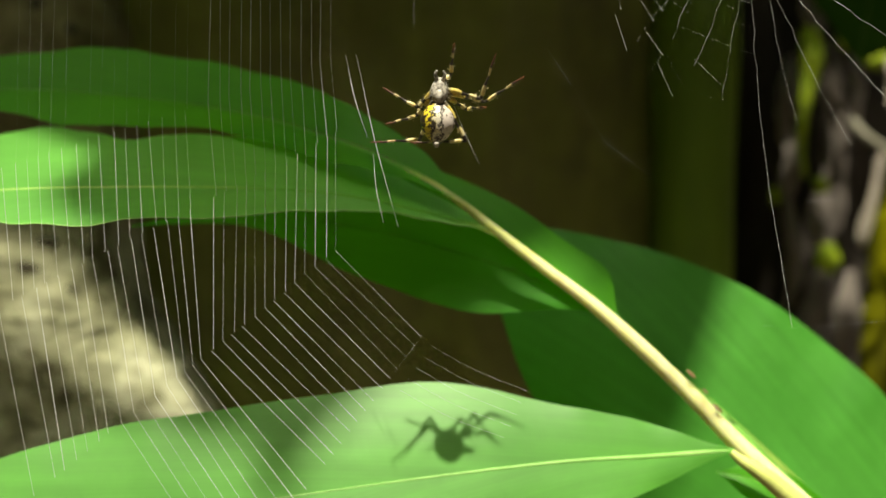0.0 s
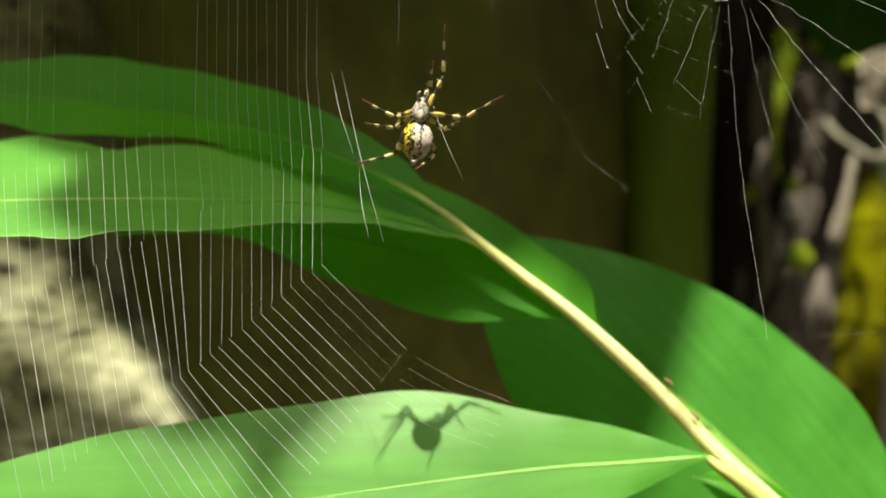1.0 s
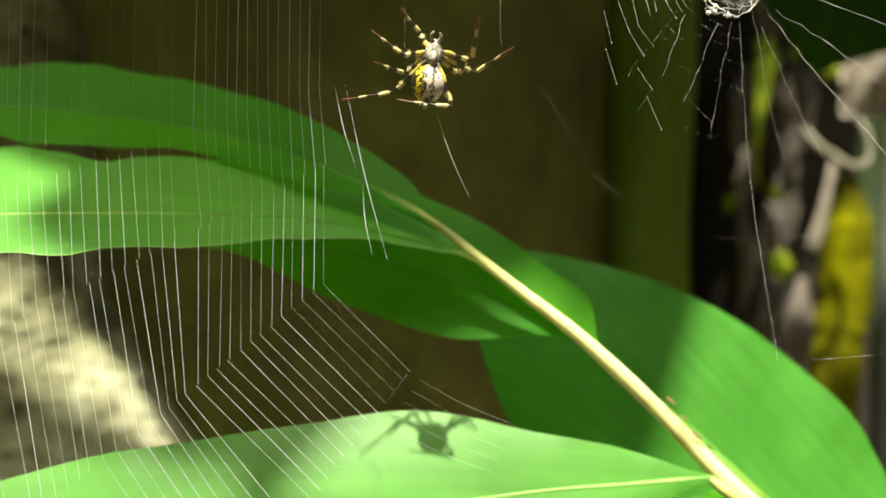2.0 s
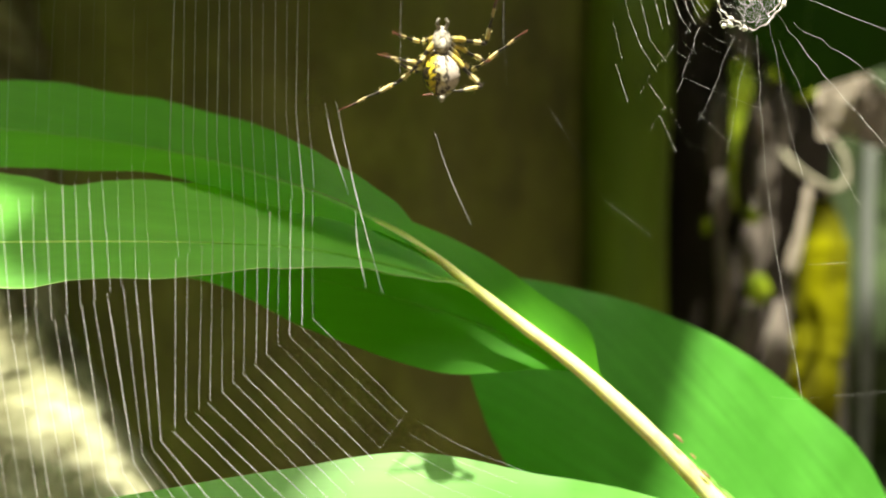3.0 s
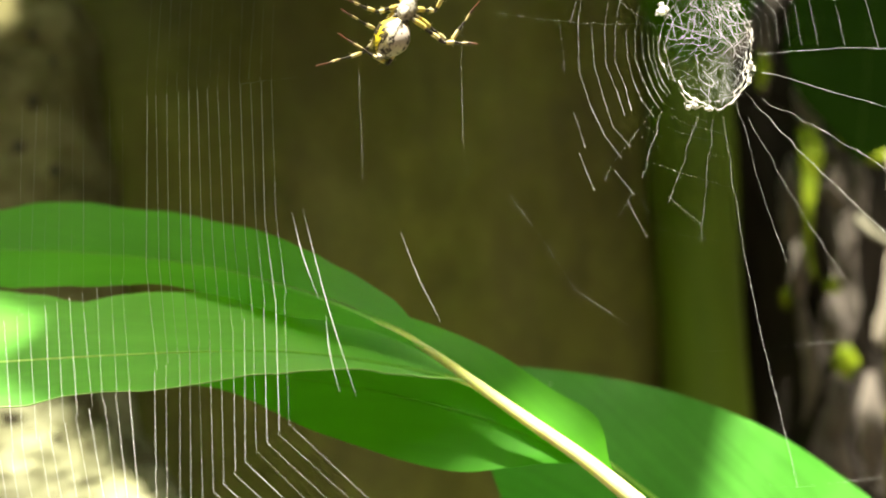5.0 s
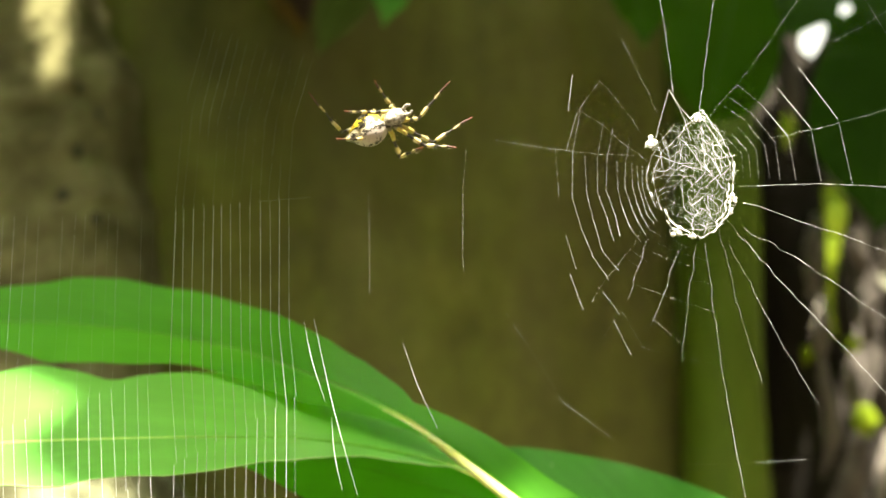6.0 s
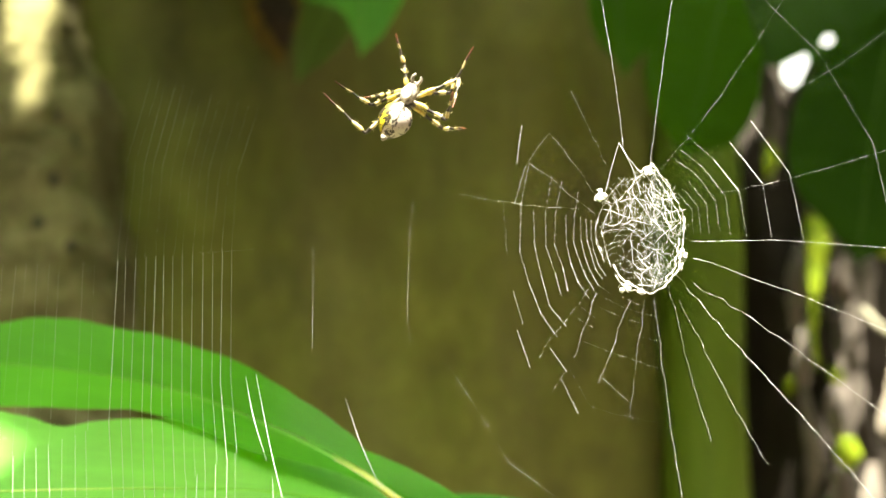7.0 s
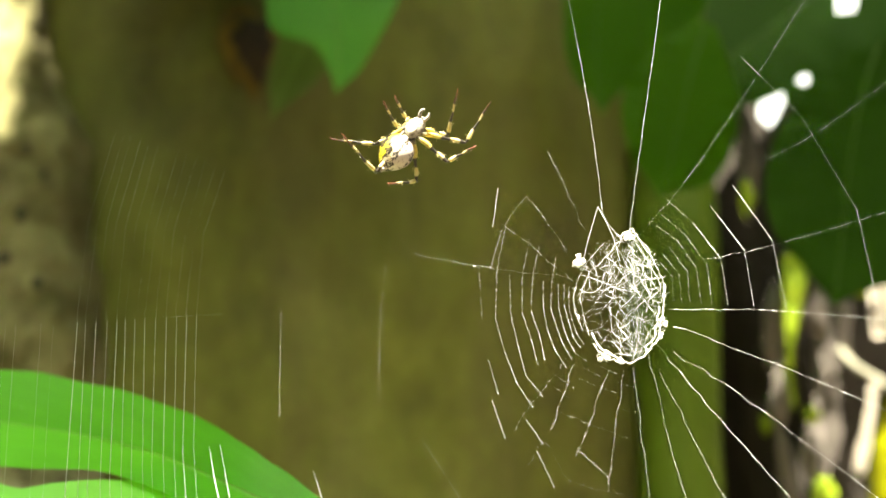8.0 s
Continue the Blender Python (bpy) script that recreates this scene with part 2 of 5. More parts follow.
def curve1(vals, s):
    """A smooth value from evenly spaced vals at s in 0..1."""
    v = [vals[0], *vals, vals[-1]]
    q = s * (len(vals) - 1)
    i = min(int(q), len(vals) - 2)
    u = q - i
    a, b_, c, d = v[i : i + 4]
    return 0.5 * (2 * b_ + (c - a) * u + (2 * a - 5 * b_ + 4 * c - d) * u * u + (3 * b_ - a - 3 * c + d) * u**3)


def tube(bm, pts, radii, sides=8, cap=True, flat=1.0):
    """A tube along pts; radii a number or one per point."""
    if isinstance(radii, (int, float)):
        radii = [radii] * len(pts)
    pts = [Vector(p) for p in pts]
    rings = []
    ref = None
    for k, p in enumerate(pts):
        t = (pts[min(k + 1, len(pts) - 1)] - pts[max(k - 1, 0)]).normalized()
        if ref is None:
            ref = t.orthogonal().normalized()
        ref = (ref - t * ref.dot(t)).normalized()
        q = t.cross(ref)
        rings.append([bm.verts.new(p + radii[k] * (math.cos(2 * math.pi * j / sides) * ref + flat * math.sin(2 * math.pi * j / sides) * q)) for j in range(sides)])
    for r0, r1 in zip(rings, rings[1:]):
        for j in range(sides):
            bm.faces.new((r0[j], r0[(j + 1) % sides], r1[(j + 1) % sides], r1[j]))
    if cap:
        bm.faces.new(rings[0][::-1])
        bm.faces.new(rings[-1])
    return bm


def blade(rib, wu, wl, up, fold=0.25, curl=0.1, n=70, m=9, wave=0.0, seed=0, up_tip=None, gap=0.0, up_upper=None):
    """A leaf blade along rib (base to tip) as a bmesh. wu, wl: widths of its two halves from base to tip; up: the way of the
    first half; fold: how far both halves rise off the rib towards the viewer's side; curl: how they bend back at the rim."""
    bm = bmesh.new()
    uvl = bm.loops.layers.uv.new("UVMap")
    line = spline(rib, n)
    rows, uvs = [], {}
    length = 0.0
    for k, p in enumerate(line):
        s = k / n
        t = (line[min(k + 1, n)] - line[max(k - 1, 0)]).normalized()
        u0 = Vector(up) if up_tip is None else Vector(up).lerp(Vector(up_tip), s)
        side = (u0 - t * u0.dot(t)).normalized()
        nor = t.cross(side)
        if nor.y > 0:
            nor = -nor
        if k:
            length += (p - line[k - 1]).length
        row = []
        far = side
        if up_upper is not None:
            far = (Vector(up_upper) - t * t.dot(Vector(up_upper))).normalized()
        for j in range(-m, m + 1):
            f = abs(j) / m
            w = max(curve1(wu if j > 0 else wl, s), 0.0)
            if gap and abs(j) == 1:
                f = min(f, rib_width(gap, s) * 0.9 / max(w, 1e-5))
            rip = wave * f * f * (noise.noise((length * 28, seed + (3 if j > 0 else 0), 0)) + 0.5 * noise.noise((length * 70, seed + 9, f)))
            off = w * (fold * f - curl * f * f) + rip
            v = bm.verts.new(p + (far if j > 0 else -side) * (w * f) + nor * off)
            uvs[v] = (f * w * 20, length * 20)
            row.append(v)
        rows.append(row)
    for r0, r1 in zip(rows, rows[1:]):
        for j, (a, b_, c, d) in enumerate(zip(r0, r0[1:], r1[1:], r1)):
            if gap and j in (m - 1, m):
                continue
            try:
                face = bm.faces.new((a, b_, c, d))
            except ValueError:
                continue
            for lp in face.loops:
                lp[uvl].uv = uvs[lp.vert]
    return bm


def rib_width(r, s):
    """Half the midrib's width at s, from base (0) to tip (1)."""
    return r * max(0.25, 1.0 - 1.25 * s**0.7) * min(1.0, 0.2 + s * 14)


def rib_strip(rib, up, r, up_tip=None, n=60):
    """A flat-arched midrib lying on a blade, tapering from its base to the tip."""
    bm = bmesh.new()
    uvl = bm.loops.layers.uv.new("UVMap")
    line = spline(rib, n)
    rows = []
    for k, p in enumerate(line):
        s = k / n
        t = (line[min(k + 1, n)] - line[max(k - 1, 0)]).normalized()
        u0 = Vector(up) if up_tip is None else Vector(up).lerp(Vector(up_tip), s)
        side = (u0 - t * u0.dot(t)).normalized()
        nor = t.cross(side)
        if nor.y > 0:
            nor = -nor
        w = rib_width(r, s)
        rows.append([bm.verts.new(p + side * (w * f) + nor * (w * 0.45 * (1 - f * f) + 0.00005 - 0.0002 * (abs(f) == 1))) for f in (-1, -0.6, -0.2, 0.2, 0.6, 1)])
    for k, (r0, r1) in enumerate(zip(rows, rows[1:])):
        for a, b_, c, d in zip(r0, r0[1:], r1[1:], r1):
            for lp in bm.faces.new((a, b_, c, d)).loops:
                lp[uvl].uv = (0.5, k / n)
    return bm


def leaf(name, label, rib, wu, wl, up, mat, rib_r=0.0012, category="leaf", rib_mat=None, margin=None, **kw):
    ob = tagged(new(name), label, category)
    bm = blade(rib, wu, wl, up, gap=rib_r, **kw)
    bm.verts.ensure_lookup_table()
    rim = [bm.verts[k].co.copy() for k in range(0, len(bm.verts), 19)]
    part("blade", bm, mat, ob)
    if margin:
        part("margin", tube(bmesh.new(), rim[3:-3], 0.00028, 5, False), margin, ob, "thin pale margin of the blade")
    if rib_r:
        bm = rib_strip(rib, up, rib_r, kw.get("up_tip"))
        part("midrib", bm, rib_mat or RIB_FADE, ob, "pale raised midrib")
    return ob


# ---------------------------------------------------------------- setting
def ground():
    bm = bmesh.new()
    n = 60
    vs = [[bm.verts.new(((i / n - 0.5) * 60, (j / n - 0.5) * 60, -0.85 + 0.05 * noise.noise((i * 0.7, j * 0.7, 3)))) for j in range(n + 1)] for i in range(n + 1)]
    for i in range(n):
        for j in range(n):
            bm.faces.new((vs[i][j], vs[i + 1][j], vs[i + 1][j + 1], vs[i][j + 1]))
    ob = part("ground", bm, SOIL)
    tagged(ob, "bare dark soil under the plants", "ground", kind="structure")


def trunk():
    """The broad trunk behind the plant, with a buttress on one flank and a knot hole."""
    bm = bmesh.new()
    nx, nz = 150, 190
    grid = []
    for i in range(nx + 1):
        row = []
        a = i / nx
        ang = radians(-78 + 156 * a)
        for j in range(nz + 1):
            z = -0.9 + 2.3 * j / nz
            r = 0.56 + 0.10 * max(0, -z - 0.1) ** 2
            x = -0.215 + r * math.sin(ang)
            y = 1.46 - 0.46 * math.cos(ang)
            x += 0.02 * noise.noise((0, z * 2, 1))
            y += 0.020 * noise.noise((x * 5, z * 2.0, 5)) + 0.006 * noise.noise((x * 22, z * 8, 7)) + 0.003 * noise.noise((x * 60, z * 20, 9))
            row.append(bm.verts.new((x, y, z)))
        grid.append(row)
    for i in range(nx):
        for j in range(nz):
            bm.faces.new((grid[i][j], grid[i + 1][j], grid[i + 1][j + 1], grid[i][j + 1]))
    ob = part("tree_trunk", bm, TRUNK)
    tagged(ob, "broad olive-brown tree trunk with mossy stained bark", "tree trunk")
    # low dark dome instead of a hollow: the hole's shade is in its colour
    bm = bmesh.new()
    bmesh.ops.create_icosphere(bm, subdivisions=4, radius=1)
    for v in bm.verts:
        n1 = 1 + 0.5 * noise.noise(v.co * 1.8) + 0.2 * noise.noise(v.co * 5)
        v.co = Vector((v.co.x * 0.026 * n1 * (0.62 + 0.38 * v.co.z) - 0.006 * v.co.z, v.co.y * 0.006, v.co.z * 0.030 * n1)) + Vector((-0.160, 0.987, 0.424))
    part("knot_hole", bm, KNOT, ob, "rotten knot hole as a dark patch, its shade in the colour")
    bm = bmesh.new()
    bmesh.ops.create_icosphere(bm, subdivisions=4, radius=1)
    for v in bm.verts:
        n1 = 1 + 0.3 * noise.noise(v.co * 1.6 + Vector((4, 0, 0)))
        v.co = Vector((v.co.x * 0.036 * n1 * (0.66 + 0.34 * v.co.z) - 0.006 * v.co.z, v.co.y * 0.005, v.co.z * 0.044 * n1)) + Vector((-0.170, 0.992, 0.428))
    part("knot_rim", bm, KNOT_RIM, ob, "yellowish rim of the knot hole")


def buttress():
    """A pale, pitted root rising beside the trunk."""
    bm = bmesh.new()
    axis = spline([(-0.15, 0.95, -0.9), (-0.22, 0.93, -0.35), (-0.328, 0.95, -0.13), (-0.380, 0.955, -0.04), (-0.395, 0.965, 0.10), (-0.412, 0.98, 0.30), (-0.470, 1.0, 0.50), (-0.57, 1.08, 1.3)], 110)
    rad = [0.16, 0.12, 0.10, 0.10, 0.10, 0.095, 0.09, 0.09]
    axis = spline(axis[::5], 420)
    n = 130
    rings = []
    for k, p in enumerate(axis):
        r = curve1(rad, k / 420)
        ring = []
        for j in range(n):
            a = 2 * math.pi * j / n
            d = Vector((math.copysign(abs(math.cos(a)) ** 0.6, math.cos(a)), math.copysign(abs(math.sin(a)) ** 0.6, math.sin(a)) * 0.7, 0))
            q = p + d * r
            pit = max(0, noise.noise(q * 38) - 0.12)
            rr = 0.016 * noise.noise(q * 8) + 0.005 * noise.noise(q * 22) + 0.003 * noise.noise(q * 55) + 0.003 * noise.noise(q * 120) - 0.010 * pit
            ring.append(bm.verts.new(q + d * rr))
        rings.append(ring)
    for r0, r1 in zip(rings, rings[1:]):
        for j in range(n):
            bm.faces.new((r0[j], r0[(j + 1) % n], r1[(j + 1) % n], r1[j]))
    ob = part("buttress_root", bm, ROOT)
    tagged(ob, "pale pitted buttress root, patched with lichen and sunlight", "tree root")
    # dark lumps set on the bark, the pits' shade put into their colour
    for k, (x, z, r) in enumerate(((-0.352, 0.311, 0.0045), (-0.336, 0.289, 0.004), (-0.353, 0.252, 0.006), (-0.357, 0.211, 0.006), (-0.330, 0.19, 0.005), (-0.343, 0.002, 0.006), (-0.357, -0.019, 0.007), (-0.322, -0.036, 0.0045))):
        near = min((v.co for v in ob.data.vertices), key=lambda c: (c.x - x) ** 2 + (c.z - z) ** 2 + (0 if c.y < 0.97 else 1))
        bm = bmesh.new()
        bmesh.ops.create_icosphere(bm, subdivisions=3, radius=r)
        for v in bm.verts:
            v.co *= 1 + 0.45 * noise.noise(v.co * 130 + Vector((k, 0, 0)))
            v.co = Vector((v.co.x * (1.5 if z < 0.1 else 1), v.co.y * 0.35, v.co.z * (0.7 if z < 0.1 else 1.2))) + near
        part("pit", bm, PIT, ob, "dark lump for a bark pit, its shade in the colour")


# added ring, mostly unseen: blocks low sky, deep shade put into its colour
def backdrop():
    bm = bmesh.new()
    n = 60
    vs = []
    for i in range(n + 1):
        a = radians(-200 + 400 * i / n)
        row = []
        for j in range(31):
            z = -1.2 + 4.6 * j / 30
            r = 3.2 + 0.5 * noise.noise((i * 0.35, j * 0.35, 2)) + 0.25 * noise.noise((i * 1.1, j * 1.1, 4))
            row.append(bm.verts.new((r * math.sin(a), 0.3 + r * math.cos(a), z)))
        vs.append(row)
    for i in range(n):
        for j in range(30):
            bm.faces.new((vs[i][j], vs[i + 1][j], vs[i + 1][j + 1], vs[i][j + 1]))
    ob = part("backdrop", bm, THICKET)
    tagged(ob, "backdrop added all around for dark thicket, shade in its colour", "thicket", kind="structure")


ground()
trunk()
buttress()
backdrop()


# ---------------------------------------------------------------- the tall stem and the dead leaves beside it
def green_stem():
    bm = bmesh.new()
    line = spline([(0.265, 1.16, -0.9), (0.265, 1.16, -0.3), (0.267, 1.16, 0.1), (0.276, 1.17, 0.5), (0.285, 1.18, 1.2)], 60)
    tube(bm, line, [0.046 + 0.002 * math.sin(k * 0.4) for k in range(61)], 28)
    ob = part("green_stem", bm, PSEUDO)
    tagged(ob, "smooth upright green stem beside the trunk", "plant stem")


def rotten_stem():
    bm = bmesh.new()
    line = spline([(0.46, 1.38, -0.9), (0.455, 1.38, -0.2), (0.45, 1.38, 0.15), (0.455, 1.39, 0.40), (0.45, 1.40, 0.66)], 60)
    n = 40
    rings = []
    for k, p in enumerate(line):
        ring = []
        for j in range(n):
            a = 2 * math.pi * j / n
            d = Vector((math.cos(a), math.sin(a), 0))
            r = 0.135 + 0.03 * noise.noise((math.cos(a) * 2.5, math.sin(a) * 2.5, p.z * 4)) + 0.012 * noise.noise((math.cos(a) * 8, math.sin(a) * 8, p.z * 9))
            ring.append(bm.verts.new(p + d * r))
        rings.append(ring)
    for r0, r1 in zip(rings, rings[1:]):
        for j in range(n):
            bm.faces.new((r0[j], r0[(j + 1) % n], r1[(j + 1) % n], r1[j]))
    bm.faces.new(rings[-1])
    ob = part("rotten_stem", bm, DARK)
    tagged(ob, "dark rotten stem wrapped in dead leaf sheaths", "plant stem")
    return ob


def dead_strip(pts, widths, mat, label, seed, parent=None, name="dead_leaf"):
    """A dry curled leaf hanging down: a thin, crumpled, channelled strip."""
    line = spline(pts, 40)
    bm = bmesh.new()
    m = 8
    rows = []
    for k, p in enumerate(line):
        s = k / 40
        w = curve1(widths, s)
        row = []
        for j in range(m + 1):
            f = j / m * 2 - 1
            e = 0.30 * w * noise.noise((s * 3, seed, f)) + 0.10 * w * noise.noise((s * 9, seed + 4, f * 4))
            row.append(bm.verts.new(p + Vector((w * f * (1 + 0.3 * noise.noise((s * 7, seed, 8))), -0.4 * w * (1 - f * f) + e, 0.1 * w * noise.noise((s * 12, f, seed))))))
        rows.append(row)
    for r0, r1 in zip(rows, rows[1:]):
        for a, b_, c, d in zip(r0, r0[1:], r1[1:], r1):
            bm.faces.new((a, b_, c, d))
    bmesh.ops.solidify(bm, geom=bm.faces[:], thickness=0.0012)
    ob = part(name, bm, mat, parent)
    if not parent:
        tagged(ob, label, "dead leaf", group="dead leaves on the rotten stem")


green_stem()
rotten = rotten_stem()
def bark_plate(parent, c, w, h, mat, seed):
    """A torn, channelled plate of dead sheath standing off the rotten stem."""
    dead_strip([Vector(c) + Vector((0.006 * math.sin(seed), 0, h)), Vector(c) + Vector((0, -0.006, h * 0.3)), Vector(c) + Vector((0.004 * math.cos(seed), -0.004, -h * 0.4)), Vector(c) + Vector((0.008 * math.sin(seed * 2), 0.004, -h))],
               [w * 0.25, w * 0.75, w * 0.7, w * 0.15], mat, "", seed, parent, "bark_plate")


for k, (c, w, h, mat) in enumerate((
    ((0.4074, 1.1900, 0.2763), 0.020, 0.030, DEAD), ((0.3831, 1.2000, 0.1711), 0.015, 0.034, DEAD), ((0.3885, 1.2000, 0.0931), 0.014, 0.030, DEAD), ((0.4270, 1.1800, 0.1901), 0.020, 0.030, DEAD),
    ((0.4400, 1.2150, 0.0868), 0.020, 0.062, DEAD), ((0.4356, 1.1900, 0.1367), 0.012, 0.03, DEAD), ((0.4180, 1.2000, 0.0280), 0.018, 0.03, DEAD), ((0.4426, 1.1800, -0.0807), 0.020, 0.040, DEAD),
    ((0.4146, 1.1900, -0.0616), 0.018, 0.030, DEAD), ((0.4571, 1.1900, 0.1754), 0.013, 0.030, DEAD), ((0.3530, 1.1600, 0.3537), 0.016, 0.05, DEAD), ((0.3874, 1.2000, -0.0036), 0.012, 0.05, DEAD), ((0.4029, 1.2000, -0.1322), 0.03, 0.05, DEAD))):
    bark_plate(rotten, c, w, h * 1.45, mat, k + 1)


def folded_leaf():
    """A stiff dry leaf bent over along a slanting ridge, its short side turned into the shade."""
    top = [Vector(p) for p in ((0.444, 1.075, 0.196), (0.479, 1.050, 0.219), (0.520, 1.062, 0.188))]
    foot = [Vector(p) for p in ((0.450, 1.085, 0.150), (0.470, 1.045, 0.143), (0.512, 1.058, 0.132))]
    bm = bmesh.new()
    rows = []
    for j in range(13):
        row = []
        for i in range(19):
            u = i / 9
            k = min(int(u), 1)
            p = top[k].lerp(top[k + 1], u - k).lerp(foot[k].lerp(foot[k + 1], u - k), j / 12)
            p += Vector((0, 0.004 * noise.noise(p * 60) + 0.0015 * noise.noise(p * 200), 0.006 * noise.noise((u * 3, 0, 7)) * (1 if j == 12 else 0.2)))
            row.append(bm.verts.new(p))
        rows.append(row)
    for r0, r1 in zip(rows, rows[1:]):
        for a, b_, c, d in zip(r0, r0[1:], r1[1:], r1):
            bm.faces.new((a, b_, c, d))
    bmesh.ops.solidify(bm, geom=bm.faces[:], thickness=0.0012)
    tagged(part("dead_leaf", bm, DEAD_PALE), "pale sunlit folded dry leaf on the rotten stem", "dead leaf", group="dead leaves on the rotten stem")


folded_leaf()
dead_strip([(0.488, 1.19, 0.11), (0.486, 1.19, 0.099), (0.477, 1.19, 0.057), (0.467, 1.19, 0.02), (0.464, 1.19, 0.002)], [0.002, 0.005, 0.0055, 0.0075, 0.003], DEAD_PALE, "bright narrow curled strip of dry leaf", 16)


def twig():
    bm = tube(bmesh.new(), spline([(0.4370, 1.1500, 0.1420), (0.4490, 1.1400, 0.1230), (0.4680, 1.1350, 0.1090), (0.4860, 1.1330, 0.0990), (0.5040, 1.1350, 0.1080), (0.5050, 1.1400, 0.1350), (0.4980, 1.1500, 0.1540)], 48), [0.0046 - 0.00003 * k for k in range(49)], 10)
    tagged(part("curled_twig", bm, TWIG), "grey curled dry stalk looping off the rotten stem", "twig")
    bm = tube(bmesh.new(), spline([(0.5652, 1.2000, 0.1820), (0.5596, 1.2000, 0.0708), (0.5550, 1.2000, -0.1235), (0.5358, 1.2000, -0.6292)], 40), [0.009] * 41, 12)
    tagged(part("pale_cane", bm, CANE), "pale grey upright cane beside the rotten stem", "cane")


twig()


# solid patches whose bright green stands for sunlit foliage in the stem's gaps
def gap_patch(c, w, h, seed):
    bm = bmesh.new()
    bmesh.ops.create_icosphere(bm, subdivisions=4, radius=1)
    for v in bm.verts:
        n1 = 1 + 0.3 * noise.noise(v.co * 1.7 + Vector((seed, 0, 0))) + 0.15 * noise.noise(v.co * 5 + Vector((0, seed, 0)))
        v.co = Vector((v.co.x * w * n1, v.co.y * 0.008 * n1, v.co.z * h * n1))
    ob = part("gap_patch", bm, GAP_GREEN)
    ob.location = c
    tagged(ob, "bright yellow-green patch for sunlit foliage through the rotten stem", "moss", group="moss patches")


for k, (c, w, h) in enumerate((((0.4097, 1.1650, 0.0706), 0.008, 0.009), ((0.4172, 1.1650, -0.0104), 0.012, 0.017), ((0.4349, 1.1600, 0.2298), 0.010, 0.009), ((0.4634, 1.1500, 0.2081), 0.014, 0.011), ((0.3698, 1.2000, 0.0611), 0.005, 0.010))):
    gap_patch(c, w, h, k + 1)


def gap_strip(pts, widths, seed):
    """A ragged, tapering strip down the stem, its green standing for sunlit foliage behind."""
    line = spline(pts, 60)
    bm = tube(bmesh.new(), line, [curve1(widths, k / 60) for k in range(61)], 20)
    for v in bm.verts:
        k = min(range(61), key=lambda i: abs(line[i].z - v.co.z))
        d = v.co - line[k]
        d *= 1 + 0.25 * noise.noise(v.co * 40 + Vector((seed, 0, 0))) + 0.2 * noise.noise(v.co * 220)
        v.co = line[k] + Vector((d.x, d.y * 0.4, d.z))
    tagged(part("gap_strip", bm, GAP_GREEN), "yellow-green strip for sunlit foliage through the rotten stem", "moss", group="moss patches")


gap_strip([(0.3974, 1.1650, 0.2432), (0.3972, 1.1600, 0.2156), (0.3956, 1.1650, 0.1880), (0.3920, 1.1650, 0.1565), (0.3881, 1.1650, 0.1156), (0.3920, 1.1650, 0.0778)], [0.010, 0.0125, 0.009, 0.0055, 0.004, 0.002], 2)
gap_strip([(0.3427, 1.1300, 0.3213), (0.3441, 1.1300, 0.3026), (0.3394, 1.1300, 0.2810)], [0.003, 0.008, 0.002], 5)


def yellow_post():
    bm = bmesh.new()
    line = spline([(0.500, 1.25, -0.80), (0.514, 1.25, -0.18), (0.527, 1.25, -0.05), (0.530, 1.25, 0.095)], 90)
    tube(bm, line, [(0.031 + 0.005 * noise.noise((0, 0, k * 0.13))) * min(1, 0.4 + (90 - k) * 0.05) for k in range(91)], 32)
    for v in bm.verts:
        v.co += Vector((v.co.x - 0.525, v.co.y - 1.25, 0)) * (0.08 * noise.noise(v.co * 12) + 0.07 * noise.noise(v.co * 48))
    ob = part("lichen_stump", bm, YELLOW)
    tagged(ob, "sunlit stump covered in yellow lichen", "tree stump")


yellow_post()

